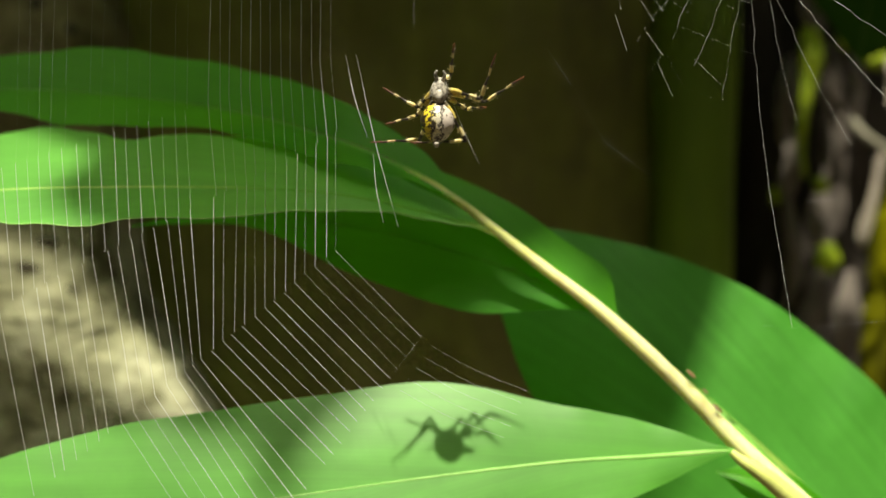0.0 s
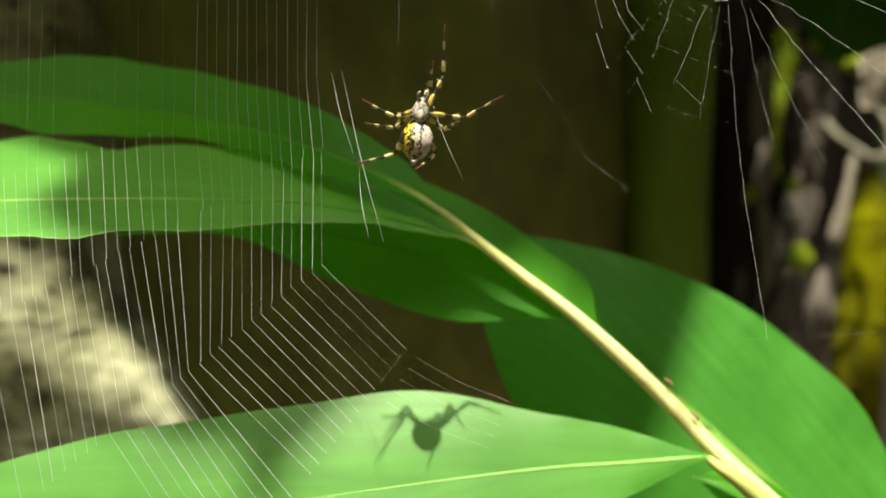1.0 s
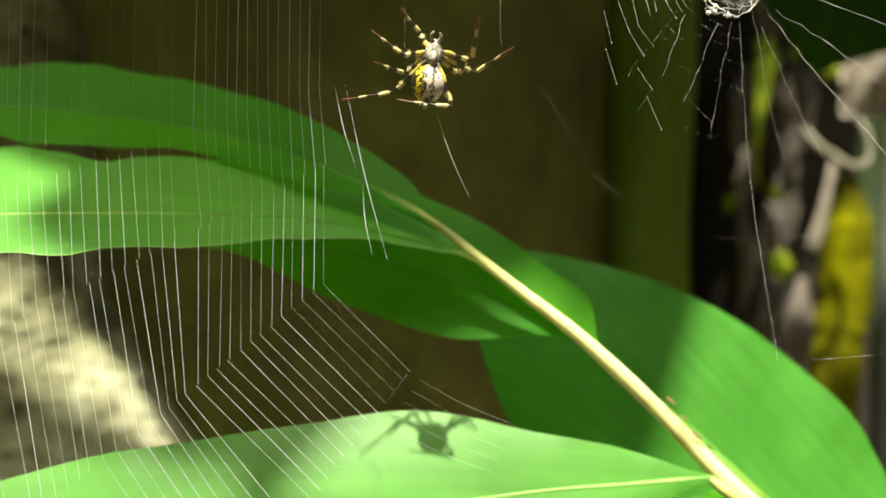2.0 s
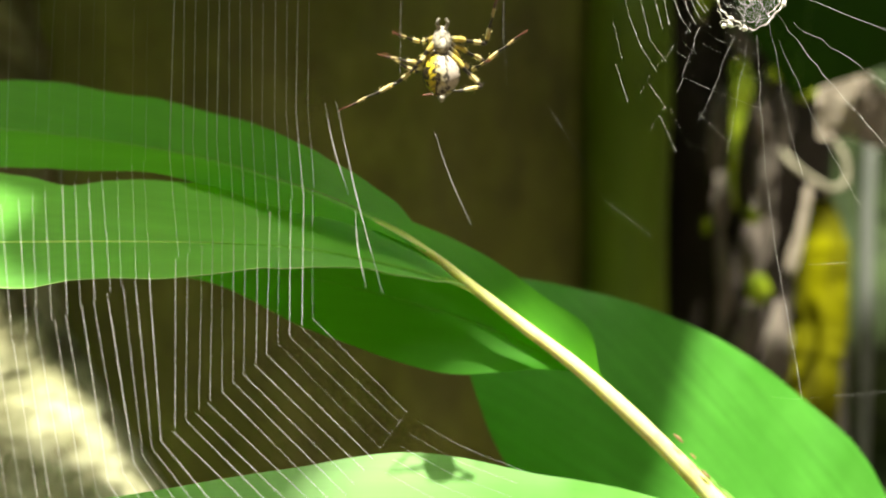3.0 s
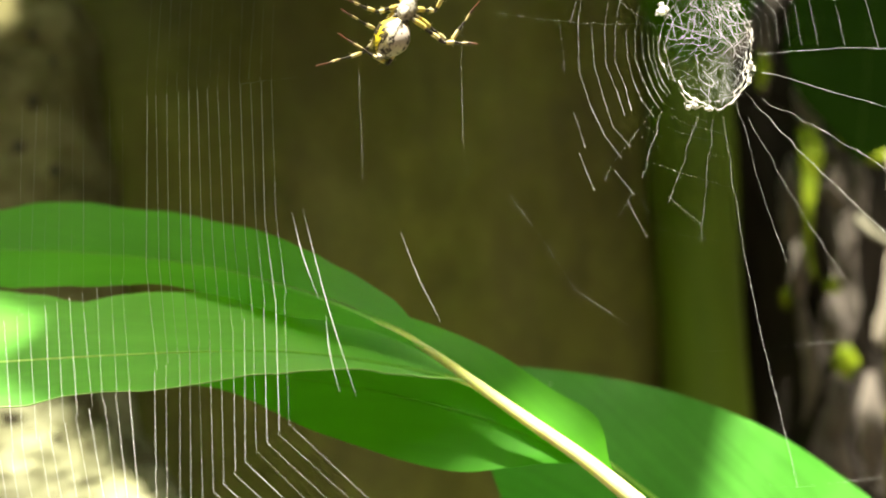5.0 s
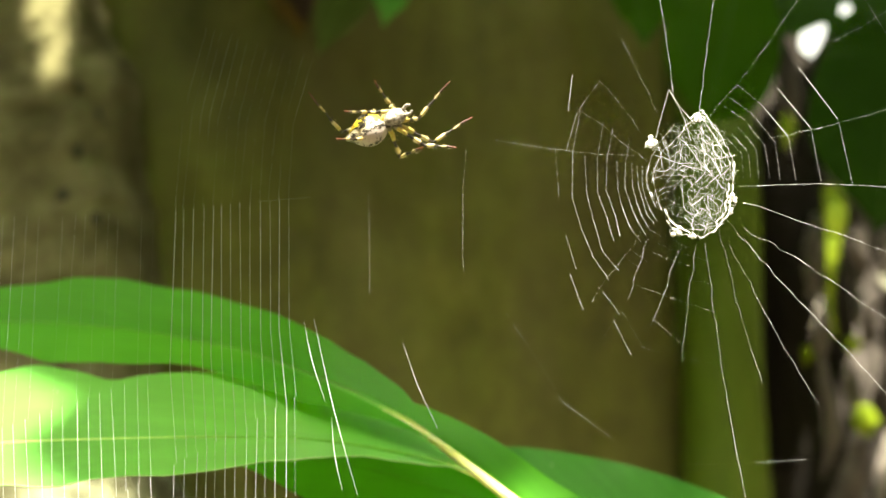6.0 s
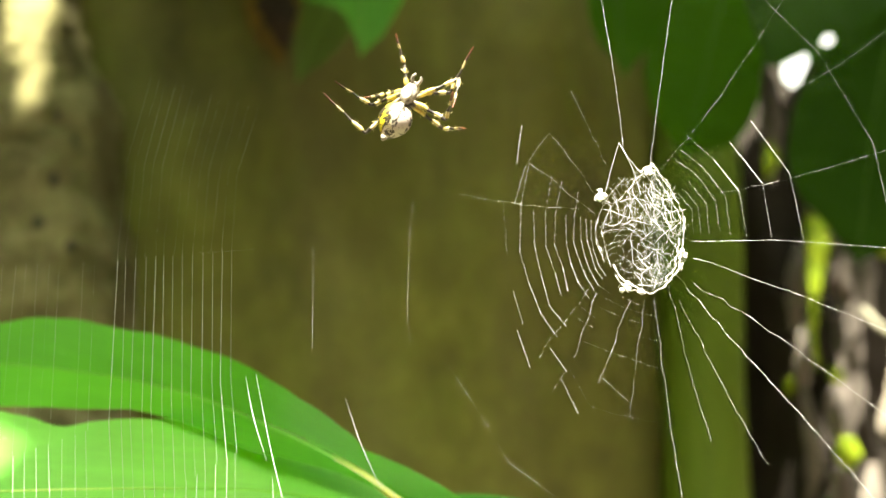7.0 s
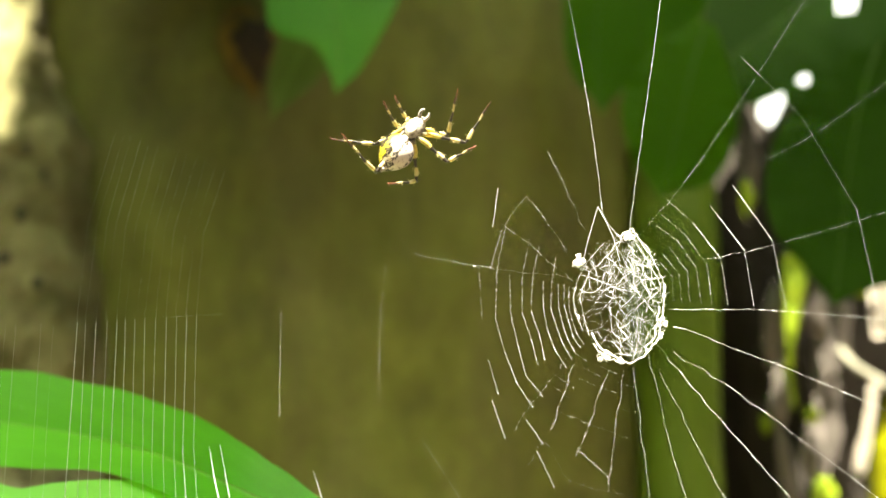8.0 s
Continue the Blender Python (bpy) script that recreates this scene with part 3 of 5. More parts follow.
# ---------------------------------------------------------------- the leafy plant before the trunk
def stalk():
    pts = [(0.1993, 0.4300, -0.1558), (0.1713, 0.4300, -0.1301), (0.1417, 0.4320, -0.1031), (0.1196, 0.4350, -0.0817), (0.0996, 0.4370, -0.0608), (0.0800, 0.4370, -0.0421), (0.0606, 0.4375, -0.0251), (0.0417, 0.4380, -0.0109), (0.0204, 0.4385, 0.0055), (0.0038, 0.4385, 0.0183), (-0.0165, 0.4415, 0.0299)]
    line = spline(pts, 90)
    rad = [0.0064, 0.0057, 0.0047, 0.0037, 0.0034, 0.0033, 0.0028, 0.0025, 0.0021, 0.0015, 0.0004]
    ob = part("leaf_stalk", tube(bmesh.new(), line, [curve1(rad, k / 90) for k in range(91)], 14), STALK)
    tagged(ob, "cream-yellow leaf stalk with reddish scars", "plant stalk")
    for x, z, r in ((0.1003, -0.0532, 0.0026), (0.1062, -0.0603, 0.0017), (0.1112, -0.0673, 0.0028)):
        bm = bmesh.new()
        bmesh.ops.create_icosphere(bm, subdivisions=2, radius=r)
        m = Matrix.Translation((x, 0.4322, z)) @ Matrix.Rotation(radians(43), 4, "Y") @ Matrix.Diagonal((1.0, 0.25, 0.24, 1))
        for v in bm.verts:
            v.co = m @ (v.co * (1 + 0.3 * noise.noise(v.co * 900)))
        part("scar", bm, SCAR, ob, "reddish-brown scar on the stalk")
    edge = spline([(0.0979, 0.4430, -0.0554), (0.1098, 0.4410, -0.0671), (0.1217, 0.4390, -0.0791), (0.1344, 0.4370, -0.0925), (0.1498, 0.4350, -0.1076), (0.1823, 0.4340, -0.1370)], 40)
    part("sheath", tube(bmesh.new(), edge, [0.0006 + 0.0024 * min(1, k / 16) for k in range(41)], 10), SHEATH, ob, "pale green sheath edge along the stalk")


stalk()
leaf("long_leaf", "long glossy green leaf arching from the stalk, shaded", [(0.0038, 0.4390, 0.0197), (-0.0165, 0.4430, 0.0309), (-0.0448, 0.4500, 0.0431), (-0.0936, 0.4750, 0.0586), (-0.1565, 0.4950, 0.0694), (-0.2122, 0.5000, 0.0728), (-0.2718, 0.5000, 0.0679), (-0.3259, 0.5000, 0.0544)],
     [0.0043, 0.0124, 0.0178, 0.0236, 0.0284, 0.0220, 0.0140, 0.0], [0.003, 0.010, 0.0170, 0.0185, 0.0318, 0.0215, 0.014, 0.0],
     (0, 0.86, 0.5), LEAF, rib_r=0.0025, rib_mat=RIB_SOFT, up_upper=(0, 0.45, 0.89), fold=-0.02, curl=0.04, wave=0.002, seed=3)
leaf("long_leaf", "long green leaf with pale midrib, sunlit towards its tip", [(0.0382, 0.4380, -0.0059), (0.0180, 0.4385, 0.0050), (-0.0080, 0.4350, 0.0125), (-0.0423, 0.4250, 0.0191), (-0.0773, 0.4150, 0.0211), (-0.1296, 0.4100, 0.0211), (-0.1732, 0.4080, 0.0197), (-0.2202, 0.4050, 0.0151), (-0.2640, 0.4050, 0.0090)],
     [0.0005, 0.006, 0.022, 0.044, 0.056, 0.0485, 0.066, 0.04, 0.0], [0.0003, 0.001, 0.005, 0.0105, 0.0205, 0.029, 0.0235, 0.016, 0.0],
     (0, 0.86, 0.5), LEAF_SHEEN, rib_r=0.0026, rib_mat=RIB_LONG, margin=RIB, fold=0.0, curl=0.03, wave=0.003, seed=5)
leaf("long_leaf", "green leaf hanging in shade below the stalk", [(0.0671, 0.4460, -0.0292), (0.0524, 0.4480, -0.0221), (0.0187, 0.4550, -0.0081), (-0.0360, 0.4620, 0.0065), (-0.0872, 0.4680, 0.0117), (-0.1425, 0.4750, 0.0075)],
     [0.001, 0.010, 0.016, 0.018, 0.008, 0.0], [0.0005, 0.0065, 0.0235, 0.021, 0.005, 0.0],
     (0.3, 0.3, 1), LEAF_YOUNG, rib_r=0.0016, rib_mat=RIB_SOFT, fold=0.05, curl=0.06, wave=0.002, seed=8)
leaf("long_leaf", "green leaf rising behind the stalk", [(0.0723, 0.4410, -0.0308), (0.0602, 0.4430, -0.0213), (0.0425, 0.4460, -0.0082), (0.0185, 0.4500, 0.0105), (-0.0109, 0.4560, 0.0269), (-0.0460, 0.4620, 0.0390)],
     [0.0005, 0.0145, 0.0140, 0.0120, 0.008, 0.0], [0.0003, 0.003, 0.004, 0.004, 0.003, 0.0],
     (0.55, 0.35, 0.75), LEAF, rib_r=0.0, fold=-0.05, curl=0.08, wave=0.001, seed=11)
leaf("broad_leaf", "broad green leaf behind the stalk, half in sun", [(0.2038, 0.4850, -0.1494), (0.1714, 0.4900, -0.1191), (0.1410, 0.4950, -0.0895), (0.1072, 0.5000, -0.0593), (0.0727, 0.5050, -0.0298), (0.0403, 0.5100, -0.0052), (0.0156, 0.5150, 0.0114)],
     [0.0480, 0.0640, 0.0650, 0.0580, 0.0400, 0.0180, 0.0], [0.012, 0.026, 0.052, 0.059, 0.052, 0.027, 0.0],
     (0.8, 0.1, 0.6), LEAF_BROAD, rib_r=0.0036, up_upper=(0.62, 0.30, 0.70), fold=-0.02, curl=0.05, wave=0.003, seed=14)
leaf("broad_leaf", "broad sunlit green leaf below the web, catching the spider's shadow", [(0.1164, 0.4250, -0.0828), (0.0828, 0.4180, -0.0840), (0.0482, 0.4120, -0.0850), (0.0035, 0.4060, -0.0890), (-0.0400, 0.4020, -0.0942), (-0.0832, 0.4000, -0.1005), (-0.1373, 0.4000, -0.1102), (-0.2023, 0.4000, -0.1232), (-0.2672, 0.4000, -0.1384)],
     [0.0007, 0.0136, 0.0227, 0.0372, 0.0384, 0.0384, 0.0384, 0.0279, 0.0], [0.0006, 0.0119, 0.0238, 0.0347, 0.0368, 0.0368, 0.0347, 0.0238, 0.0],
     (0, 0.38, 0.9), LEAF_SHEEN, rib_r=0.0013, rib_mat=RIB, fold=0.05, curl=0.1, wave=0.002, seed=17)

bm = tube(bmesh.new(), spline([(0.1146, 0.4235, -0.0833), (0.1178, 0.4225, -0.0861), (0.1226, 0.4215, -0.0892), (0.1292, 0.4210, -0.0939), (0.1393, 0.4215, -0.1027), (0.1527, 0.4230, -0.1162), (0.172, 0.426, -0.134)], 30), [0.0014 + 0.00014 * k for k in range(31)], 12)
tagged(part("leaf_petiole", bm, PETIOLE), "yellow-green petiole joining the broad leaf to the stalk", "plant stalk")
leaf("broad_leaf", "small green leaf tucked under the stalk", [(0.1598, 0.4500, -0.1118), (0.1428, 0.4500, -0.1040), (0.1287, 0.4520, -0.0996), (0.1160, 0.4550, -0.0978)],
     [0.004, 0.008, 0.006, 0.0], [0.006, 0.012, 0.009, 0.0], (0, 0.5, 0.8), LEAF, rib_r=0.0005, seed=30)

# ---------------------------------------------------------------- hanging leaves higher up
leaf("hanging_leaf", "green pointed leaf tip hanging from above", [(-0.0760, 0.8600, 0.5300), (-0.0720, 0.8600, 0.4900), (-0.0690, 0.8600, 0.4550), (-0.0660, 0.8620, 0.4250), (-0.0640, 0.8640, 0.4000), (-0.0630, 0.8660, 0.3840), (-0.0630, 0.8680, 0.3640), (-0.0650, 0.8700, 0.3430)],
     [0.026, 0.056, 0.064, 0.056, 0.042, 0.031, 0.018, 0.0], [0.026, 0.052, 0.058, 0.058, 0.054, 0.020, 0.008, 0.0], (1, 0.2, 0), LEAF_SHEEN, rib_r=0.001, rib_mat=RIB_GREEN, fold=0.1, curl=0.1, wave=0.003, seed=20)
leaf("hanging_leaf", "dull green leaf tip hanging before the trunk", [(-0.0840, 0.9300, 0.4635), (-0.1020, 0.9300, 0.4093), (-0.1200, 0.9300, 0.3718), (-0.1320, 0.9300, 0.3400)],
     [0.022, 0.026, 0.018, 0.0], [0.022, 0.025, 0.016, 0.0], (1, 0.2, 0.3), LEAF_DULL, rib_r=0.001, fold=0.1, curl=0.1, wave=0.003, seed=21)
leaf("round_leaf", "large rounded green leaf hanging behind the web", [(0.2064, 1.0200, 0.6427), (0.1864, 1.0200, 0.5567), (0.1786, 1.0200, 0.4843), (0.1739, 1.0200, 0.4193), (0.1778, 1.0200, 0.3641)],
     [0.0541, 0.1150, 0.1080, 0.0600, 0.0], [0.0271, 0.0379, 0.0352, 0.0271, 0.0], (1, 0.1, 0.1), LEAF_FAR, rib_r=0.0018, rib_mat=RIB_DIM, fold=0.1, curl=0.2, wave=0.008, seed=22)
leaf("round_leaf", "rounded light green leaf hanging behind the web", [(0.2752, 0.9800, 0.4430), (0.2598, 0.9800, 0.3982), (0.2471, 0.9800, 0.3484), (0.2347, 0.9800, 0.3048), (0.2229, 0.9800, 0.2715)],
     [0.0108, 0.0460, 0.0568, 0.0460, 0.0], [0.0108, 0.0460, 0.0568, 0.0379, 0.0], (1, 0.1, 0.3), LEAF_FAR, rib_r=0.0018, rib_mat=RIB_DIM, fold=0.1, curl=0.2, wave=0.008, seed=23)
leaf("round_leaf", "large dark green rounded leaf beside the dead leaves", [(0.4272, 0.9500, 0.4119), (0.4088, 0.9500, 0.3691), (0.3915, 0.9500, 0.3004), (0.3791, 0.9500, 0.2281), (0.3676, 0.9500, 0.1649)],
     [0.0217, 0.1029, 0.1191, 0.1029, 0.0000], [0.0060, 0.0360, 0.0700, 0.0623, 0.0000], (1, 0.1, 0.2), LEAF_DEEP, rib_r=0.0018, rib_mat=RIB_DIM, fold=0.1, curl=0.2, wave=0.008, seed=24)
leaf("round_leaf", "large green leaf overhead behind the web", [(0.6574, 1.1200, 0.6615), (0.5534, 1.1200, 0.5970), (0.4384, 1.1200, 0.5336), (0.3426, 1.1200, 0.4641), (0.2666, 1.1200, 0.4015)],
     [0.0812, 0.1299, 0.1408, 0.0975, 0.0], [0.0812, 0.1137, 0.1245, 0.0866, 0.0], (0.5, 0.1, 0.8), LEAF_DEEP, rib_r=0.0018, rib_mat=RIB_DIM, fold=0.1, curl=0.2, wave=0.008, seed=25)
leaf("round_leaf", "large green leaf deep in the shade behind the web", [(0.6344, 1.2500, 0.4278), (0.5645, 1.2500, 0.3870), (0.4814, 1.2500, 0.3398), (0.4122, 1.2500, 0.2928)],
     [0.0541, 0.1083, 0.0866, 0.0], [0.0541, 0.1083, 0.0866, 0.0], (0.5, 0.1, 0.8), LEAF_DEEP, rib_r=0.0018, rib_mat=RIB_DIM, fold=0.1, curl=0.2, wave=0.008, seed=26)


# added filler leaf, its dark green closing a bright gap
leaf("round_leaf", "dark green leaf added to fill a bright gap behind the dead stem", [(0.4994, 1.3000, 0.5788), (0.4594, 1.3000, 0.5046), (0.4267, 1.3000, 0.4241), (0.3949, 1.3000, 0.3522)],
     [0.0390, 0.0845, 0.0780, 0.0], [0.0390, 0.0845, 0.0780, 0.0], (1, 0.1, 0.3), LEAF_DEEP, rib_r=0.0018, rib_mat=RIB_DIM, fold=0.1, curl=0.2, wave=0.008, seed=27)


def sky_gap(pts):
    """Bright sky showing between two leaves."""
    bm = bmesh.new()
    bm.faces.new([bm.verts.new(p) for p in pts])
    ob = part("backdrop", bm, SKYGLOW)
    tagged(ob, "bright sky between the leaves", "sky", kind="structure")


sky_gap([(0.350, 1.085, 0.393), (0.375, 1.085, 0.404), (0.376, 1.085, 0.396), (0.366, 1.085, 0.376), (0.359, 1.085, 0.368), (0.349, 1.085, 0.379)])
sky_gap([(0.390, 1.085, 0.4165), (0.397, 1.085, 0.424), (0.403, 1.085, 0.423), (0.4025, 1.085, 0.416), (0.396, 1.085, 0.413)])
sky_gap([(0.439, 1.085, 0.531), (0.463, 1.085, 0.534), (0.456, 1.085, 0.494), (0.437, 1.085, 0.491)])

# ---------------------------------------------------------------- unseen overhanging leaves, added above the view to shade the place
LIFT = SUN * 0.6


def overhang(label, rib, wu, wl, up, mat, **kw):
    """An unseen leaf added to cast shade, moved up along the sun's rays from the height at which it is laid out."""
    leaf("shade_leaf", label, [Vector(p) + LIFT for p in rib], wu, wl, up, mat, **kw)


overhang( "unseen green leaf added above the plant to shade it", [(0.138, 0.312, 0.63), (0.06, 0.25, 0.625), (0.005, 0.228, 0.62), (-0.045, 0.215, 0.62), (-0.105, 0.215, 0.62), (-0.168, 0.24, 0.62), (-0.37, 0.27, 0.62)],
     [0.03, 0.08, 0.11, 0.12, 0.13, 0.12, 0.0], [0.012, 0.066, 0.059, 0.085, 0.112, 0.050, 0.0], (0.1, 1, 0), LEAF, rib_r=0.001)
overhang( "small unseen green leaf added above the plant to shade it", [(0.098, 0.225, 0.62), (0.075, 0.195, 0.62), (0.052, 0.172, 0.62), (0.030, 0.162, 0.62)],
     [0.01, 0.02, 0.018, 0.0], [0.012, 0.022, 0.017, 0.0], (-0.5, 1, 0), LEAF, rib_r=0.0008)
overhang( "narrow unseen green leaf added above the plant to shade it", [(-0.07, 0.24, 0.615), (-0.075, 0.18, 0.61), (-0.082, 0.13, 0.61), (-0.09, 0.072, 0.61)],
     [0.050, 0.060, 0.038, 0.0], [0.02, 0.040, 0.033, 0.0], (1, -0.1, 0), LEAF, rib_r=0.001)
for k, (y, z, x0, x1) in enumerate(((0.42, 0.80, 0.355, -0.215), (0.53, 0.84, 0.35, -0.335), (0.61, 0.82, 0.355, -0.62), (0.70, 0.86, 0.35, -0.385), (0.79, 0.83, 0.345, -0.385), (0.88, 0.88, 0.345, -0.44), (0.98, 0.85, 0.36, -0.52))):
    overhang( "large unseen green leaf added above the trunk to shade it", [(x0 + 0.05, y + 0.03, z + 0.03), (x0 - 0.08, y, z + 0.01), (0.1, y - 0.01, z), (x1 * 0.5, y - 0.01, z), (x1, y, z - 0.01)],
         [0.03, 0.085, 0.10, 0.09, 0.0 if k < 2 else 0.062], [0.03, 0.085, 0.10, 0.09, 0.0 if k < 2 else 0.062], (0.05, 1, 0.1), LEAF_OLD if k < 3 else LEAF_THIN, rib_r=0.002, wave=0.004, seed=40 + k)
overhang( "unseen green leaf added beside the round leaves to shade them", [(0.85, 0.74, 0.90), (0.72, 0.73, 0.87), (0.60, 0.72, 0.86), (0.465, 0.72, 0.85)],
     [0.02, 0.08, 0.09, 0.05], [0.02, 0.08, 0.09, 0.05], (0.05, 1, 0.1), LEAF_OLD, rib_r=0.002, wave=0.004, seed=57)
for k, y in enumerate((0.66, 0.81)):
    overhang( "unseen green leaf added to deepen shade on the trunk's flank", [(-0.05, y, 0.95), (-0.13, y, 0.945), (-0.22, y, 0.94), (-0.30, y, 0.94), (-0.355, y, 0.935)],
         [0.0, 0.06, 0.08, 0.08, 0.05], [0.0, 0.06, 0.08, 0.08, 0.05], (0.05, 1, 0.1), LEAF_OLD, rib_r=0.002, wave=0.004, seed=54 + k)
overhang( "large unseen green leaf added to shade the hanging leaves", [(0.62, 1.03, 0.68), (0.50, 1.02, 0.67), (0.36, 1.02, 0.66), (0.22, 1.02, 0.66), (0.10, 1.02, 0.66)],
     [0.02, 0.06, 0.07, 0.06, 0.0], [0.02, 0.06, 0.07, 0.06, 0.0], (0.05, 1, 0.1), LEAF_OLD, rib_r=0.002, wave=0.004, seed=58)
overhang( "unseen green leaf added to shade the foot of the root", [(-0.80, 0.40, 0.84), (-0.60, 0.405, 0.83), (-0.42, 0.41, 0.82), (-0.33, 0.415, 0.82), (-0.235, 0.415, 0.82)],
     [0.03, 0.080, 0.066, 0.045, 0.03], [0.06, 0.10, 0.10, 0.10, 0.09], (0.05, 1, 0.1), LEAF_YOUNG, rib_r=0.002, wave=0.004, seed=59)
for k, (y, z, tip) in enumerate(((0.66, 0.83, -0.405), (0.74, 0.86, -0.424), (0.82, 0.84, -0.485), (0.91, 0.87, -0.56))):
    overhang( "large unseen green leaf added above the root to shade it", [(-0.95, y + 0.03, z + 0.04), (-0.75, y, z), (-0.58, y, z), (tip, y, z - 0.01)],
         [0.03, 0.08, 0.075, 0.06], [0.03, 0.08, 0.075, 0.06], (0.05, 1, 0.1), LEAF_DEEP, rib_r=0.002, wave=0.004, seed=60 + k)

# unseen leaves added lower down, blocking sky and sun
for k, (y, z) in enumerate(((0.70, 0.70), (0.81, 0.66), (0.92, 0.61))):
    leaf("shade_leaf", "unseen dark green leaf added low to block sky from the trunk's flank", [(0.0, y, z + 0.03), (-0.10, y, z + 0.02), (-0.19, y, z + 0.01), (-0.28, y, z), (-0.335, y, z - 0.01)],
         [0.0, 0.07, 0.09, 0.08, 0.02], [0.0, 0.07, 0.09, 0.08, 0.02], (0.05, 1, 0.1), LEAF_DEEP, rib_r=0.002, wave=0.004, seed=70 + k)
leaf("shade_leaf", "narrow unseen green leaf added to shade the dark rounded leaf", [(0.62, 0.80, 0.63), (0.54, 0.80, 0.62), (0.46, 0.80, 0.62), (0.39, 0.80, 0.61), (0.32, 0.80, 0.60)],
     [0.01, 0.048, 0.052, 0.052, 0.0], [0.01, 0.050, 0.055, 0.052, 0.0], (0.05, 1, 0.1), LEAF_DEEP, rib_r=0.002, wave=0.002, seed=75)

# ---------------------------------------------------------------- web
HUB = Vector((0.100, 0.36, 0.110))


def web():
    base = tagged(new("spider_web"), "large orb web of white silk with a woolly hub", "spider web")
    rnd = random.Random(4)
    stretch = [(-180, 1.0), (-90, 0.95), (-20, 0.99), (2, 1.0), (19, 1.06), (28, 1.12), (39.5, 1.27), (53, 1.29), (70, 1.18), (120, 1.0), (180, 1.0)]

    def pt(ang, r):
        k = np.interp(ang, [a for a, _ in stretch], [b_ for _, b_ in stretch])
        if ang == 39.5:  # the outer sectors sag less than the inner ones
            k = np.interp(r, [0.183, 0.189, 0.202], [1.285, 1.252, 1.225])
        a = radians(ang)
        return HUB + Vector((-math.cos(a) * r * k, 0.004 * math.sin(r * 40 + a * 3), -math.sin(a) * r * k))

    angles = [-165, -145, -123, -97, -78, -60, -42, -30, -19, -9, 2, 19, 28, 39.5, 53, 69, 81.5, 94.6, 104, 115, 128, 140, 157, 176]

    def thread(name, pts, r):
        part(name, tube(bmesh.new(), pts, r, 4, False), SILK, base)

    def radial(a0, a1, r0, r1, rad, kink=0.0, broken=False):
        """A radial thread from angle a0 at the hub bending to a1 further out, slack and kinked near the hub."""
        run, rads = [], []
        m = max(6, int((r1 - r0) / 0.0035))
        off = 0.0
        for k in range(m + 1):
            r = r0 + (r1 - r0) * k / m
            fade = math.exp(-(r - r0) / 0.013)
            if k:
                off = kink * rnd.uniform(-1, 1) * (fade + 0.04)
            run.append(pt(a1 + (a0 - a1) * fade + off, r))
        fine = [p.lerp(q, u / 5) for p, q in zip(run, run[1:]) for u in range(5)] + [run[-1]]
        for k in range(len(fine)):
            thin = 0.45 if broken and noise.noise((k * 0.21, a1, 5)) < -0.05 else 1
            rads.append(0.26 * rad * thin * (1 + 0.4 * noise.noise((k * 0.3, a1, 0))) * (2.3 if rnd.random() < 0.10 else 1))
        thread("radial_thread", fine, rads)

    # radial threads: angle at the hub and further out, inner and outer reach, thickness, kinks
    radial(166, 174.6, 0.0165, 0.21, 0.00011, 1.0)
    radial(151.5, 155.7, 0.0200, 0.21, 0.00016, 1.5)
    radial(135, 140.4, 0.0250, 0.19, 0.00013, 2.5)
    radial(128.5, 128.4, 0.0190, 0.19, 0.00019, 2.5)
    radial(118, 116, 0.0265, 0.085, 0.00010, 4)
    radial(116, 106.5, 0.0200, 0.070, 0.00008, 2)
    radial(98.5, 97, 0.0218, 0.1290, 0.00012, 2)
    radial(90.5, 84.5, 0.0215, 0.056, 0.00009, 2, True)
    radial(79, 71.5, 0.0215, 0.0455, 0.00009, 2)
    radial(54, 63, 0.0205, 0.039, 0.00009, 2)
    radial(47, 51, 0.0205, 0.043, 0.00005, 2, True)
    radial(-80, -82.2, 0.0294, 0.22, 0.00019, 0.5)
    radial(-101.5, -99.3, 0.0240, 0.22, 0.00018, 0.8)
    radial(-111, -123, 0.0240, 0.20, 0.00006, 1.5, True)
    radial(-63, -65, 0.0215, 0.056, 0.00005, 1.5, True)
    radial(-38, -49.5, 0.0180, 0.0465, 0.00006, 2.5, True)
    radial(-19, -35, 0.0160, 0.0460, 0.00007, 2.5, True)
    radial(-24, -12.9, 0.0150, 0.069, 0.000045, 2, True)
    radial(-156, -162.6, 0.0290, 0.20, 0.00007, 1.0, True)
    radial(-137, -142, 0.070, 0.21, 0.00005, 0.5, True)
    radial(2, 2, 0.13, 0.15, 0.00003)
    radial(53, 53, 0.14, 0.15, 0.00006)

    thread("spiral_thread", [pt(-33.5, 0.0452), pt(-40, 0.0455), pt(-47.6, 0.0460)], 0.00002)

    def arc(r, a0, a1, rad, keep=1.0, vary=1.7):
        run = []
        for a in angles + [999]:
            if a0 <= a <= a1 and (rnd.random() < keep or not run):
                run.append(pt(a, r * (1 + rnd.uniform(-0.003, 0.003))))
            else:
                if len(run) > 1:
                    fine = [p.lerp(q, u / 5) for p, q in zip(run, run[1:]) for u in range(5)] + [run[-1]]
                    size, seed = rad * rnd.uniform(0.7, 1.15), rnd.uniform(0, 99)
                    thread("spiral_thread", fine, [size * max(0.3, 0.8 + vary * noise.noise((i * 0.19, seed, 0))) for i in range(len(fine))])
                run = []

    for k in range(13):
        r = 0.1385 + 0.0035 * k
        arc(r, -19, 2, 0.000013)
        arc(r, 2, 28, 0.00007, 1.0, 0.8)
        arc(r, 28, 39.5, 0.000078, 1.0, 0.7)
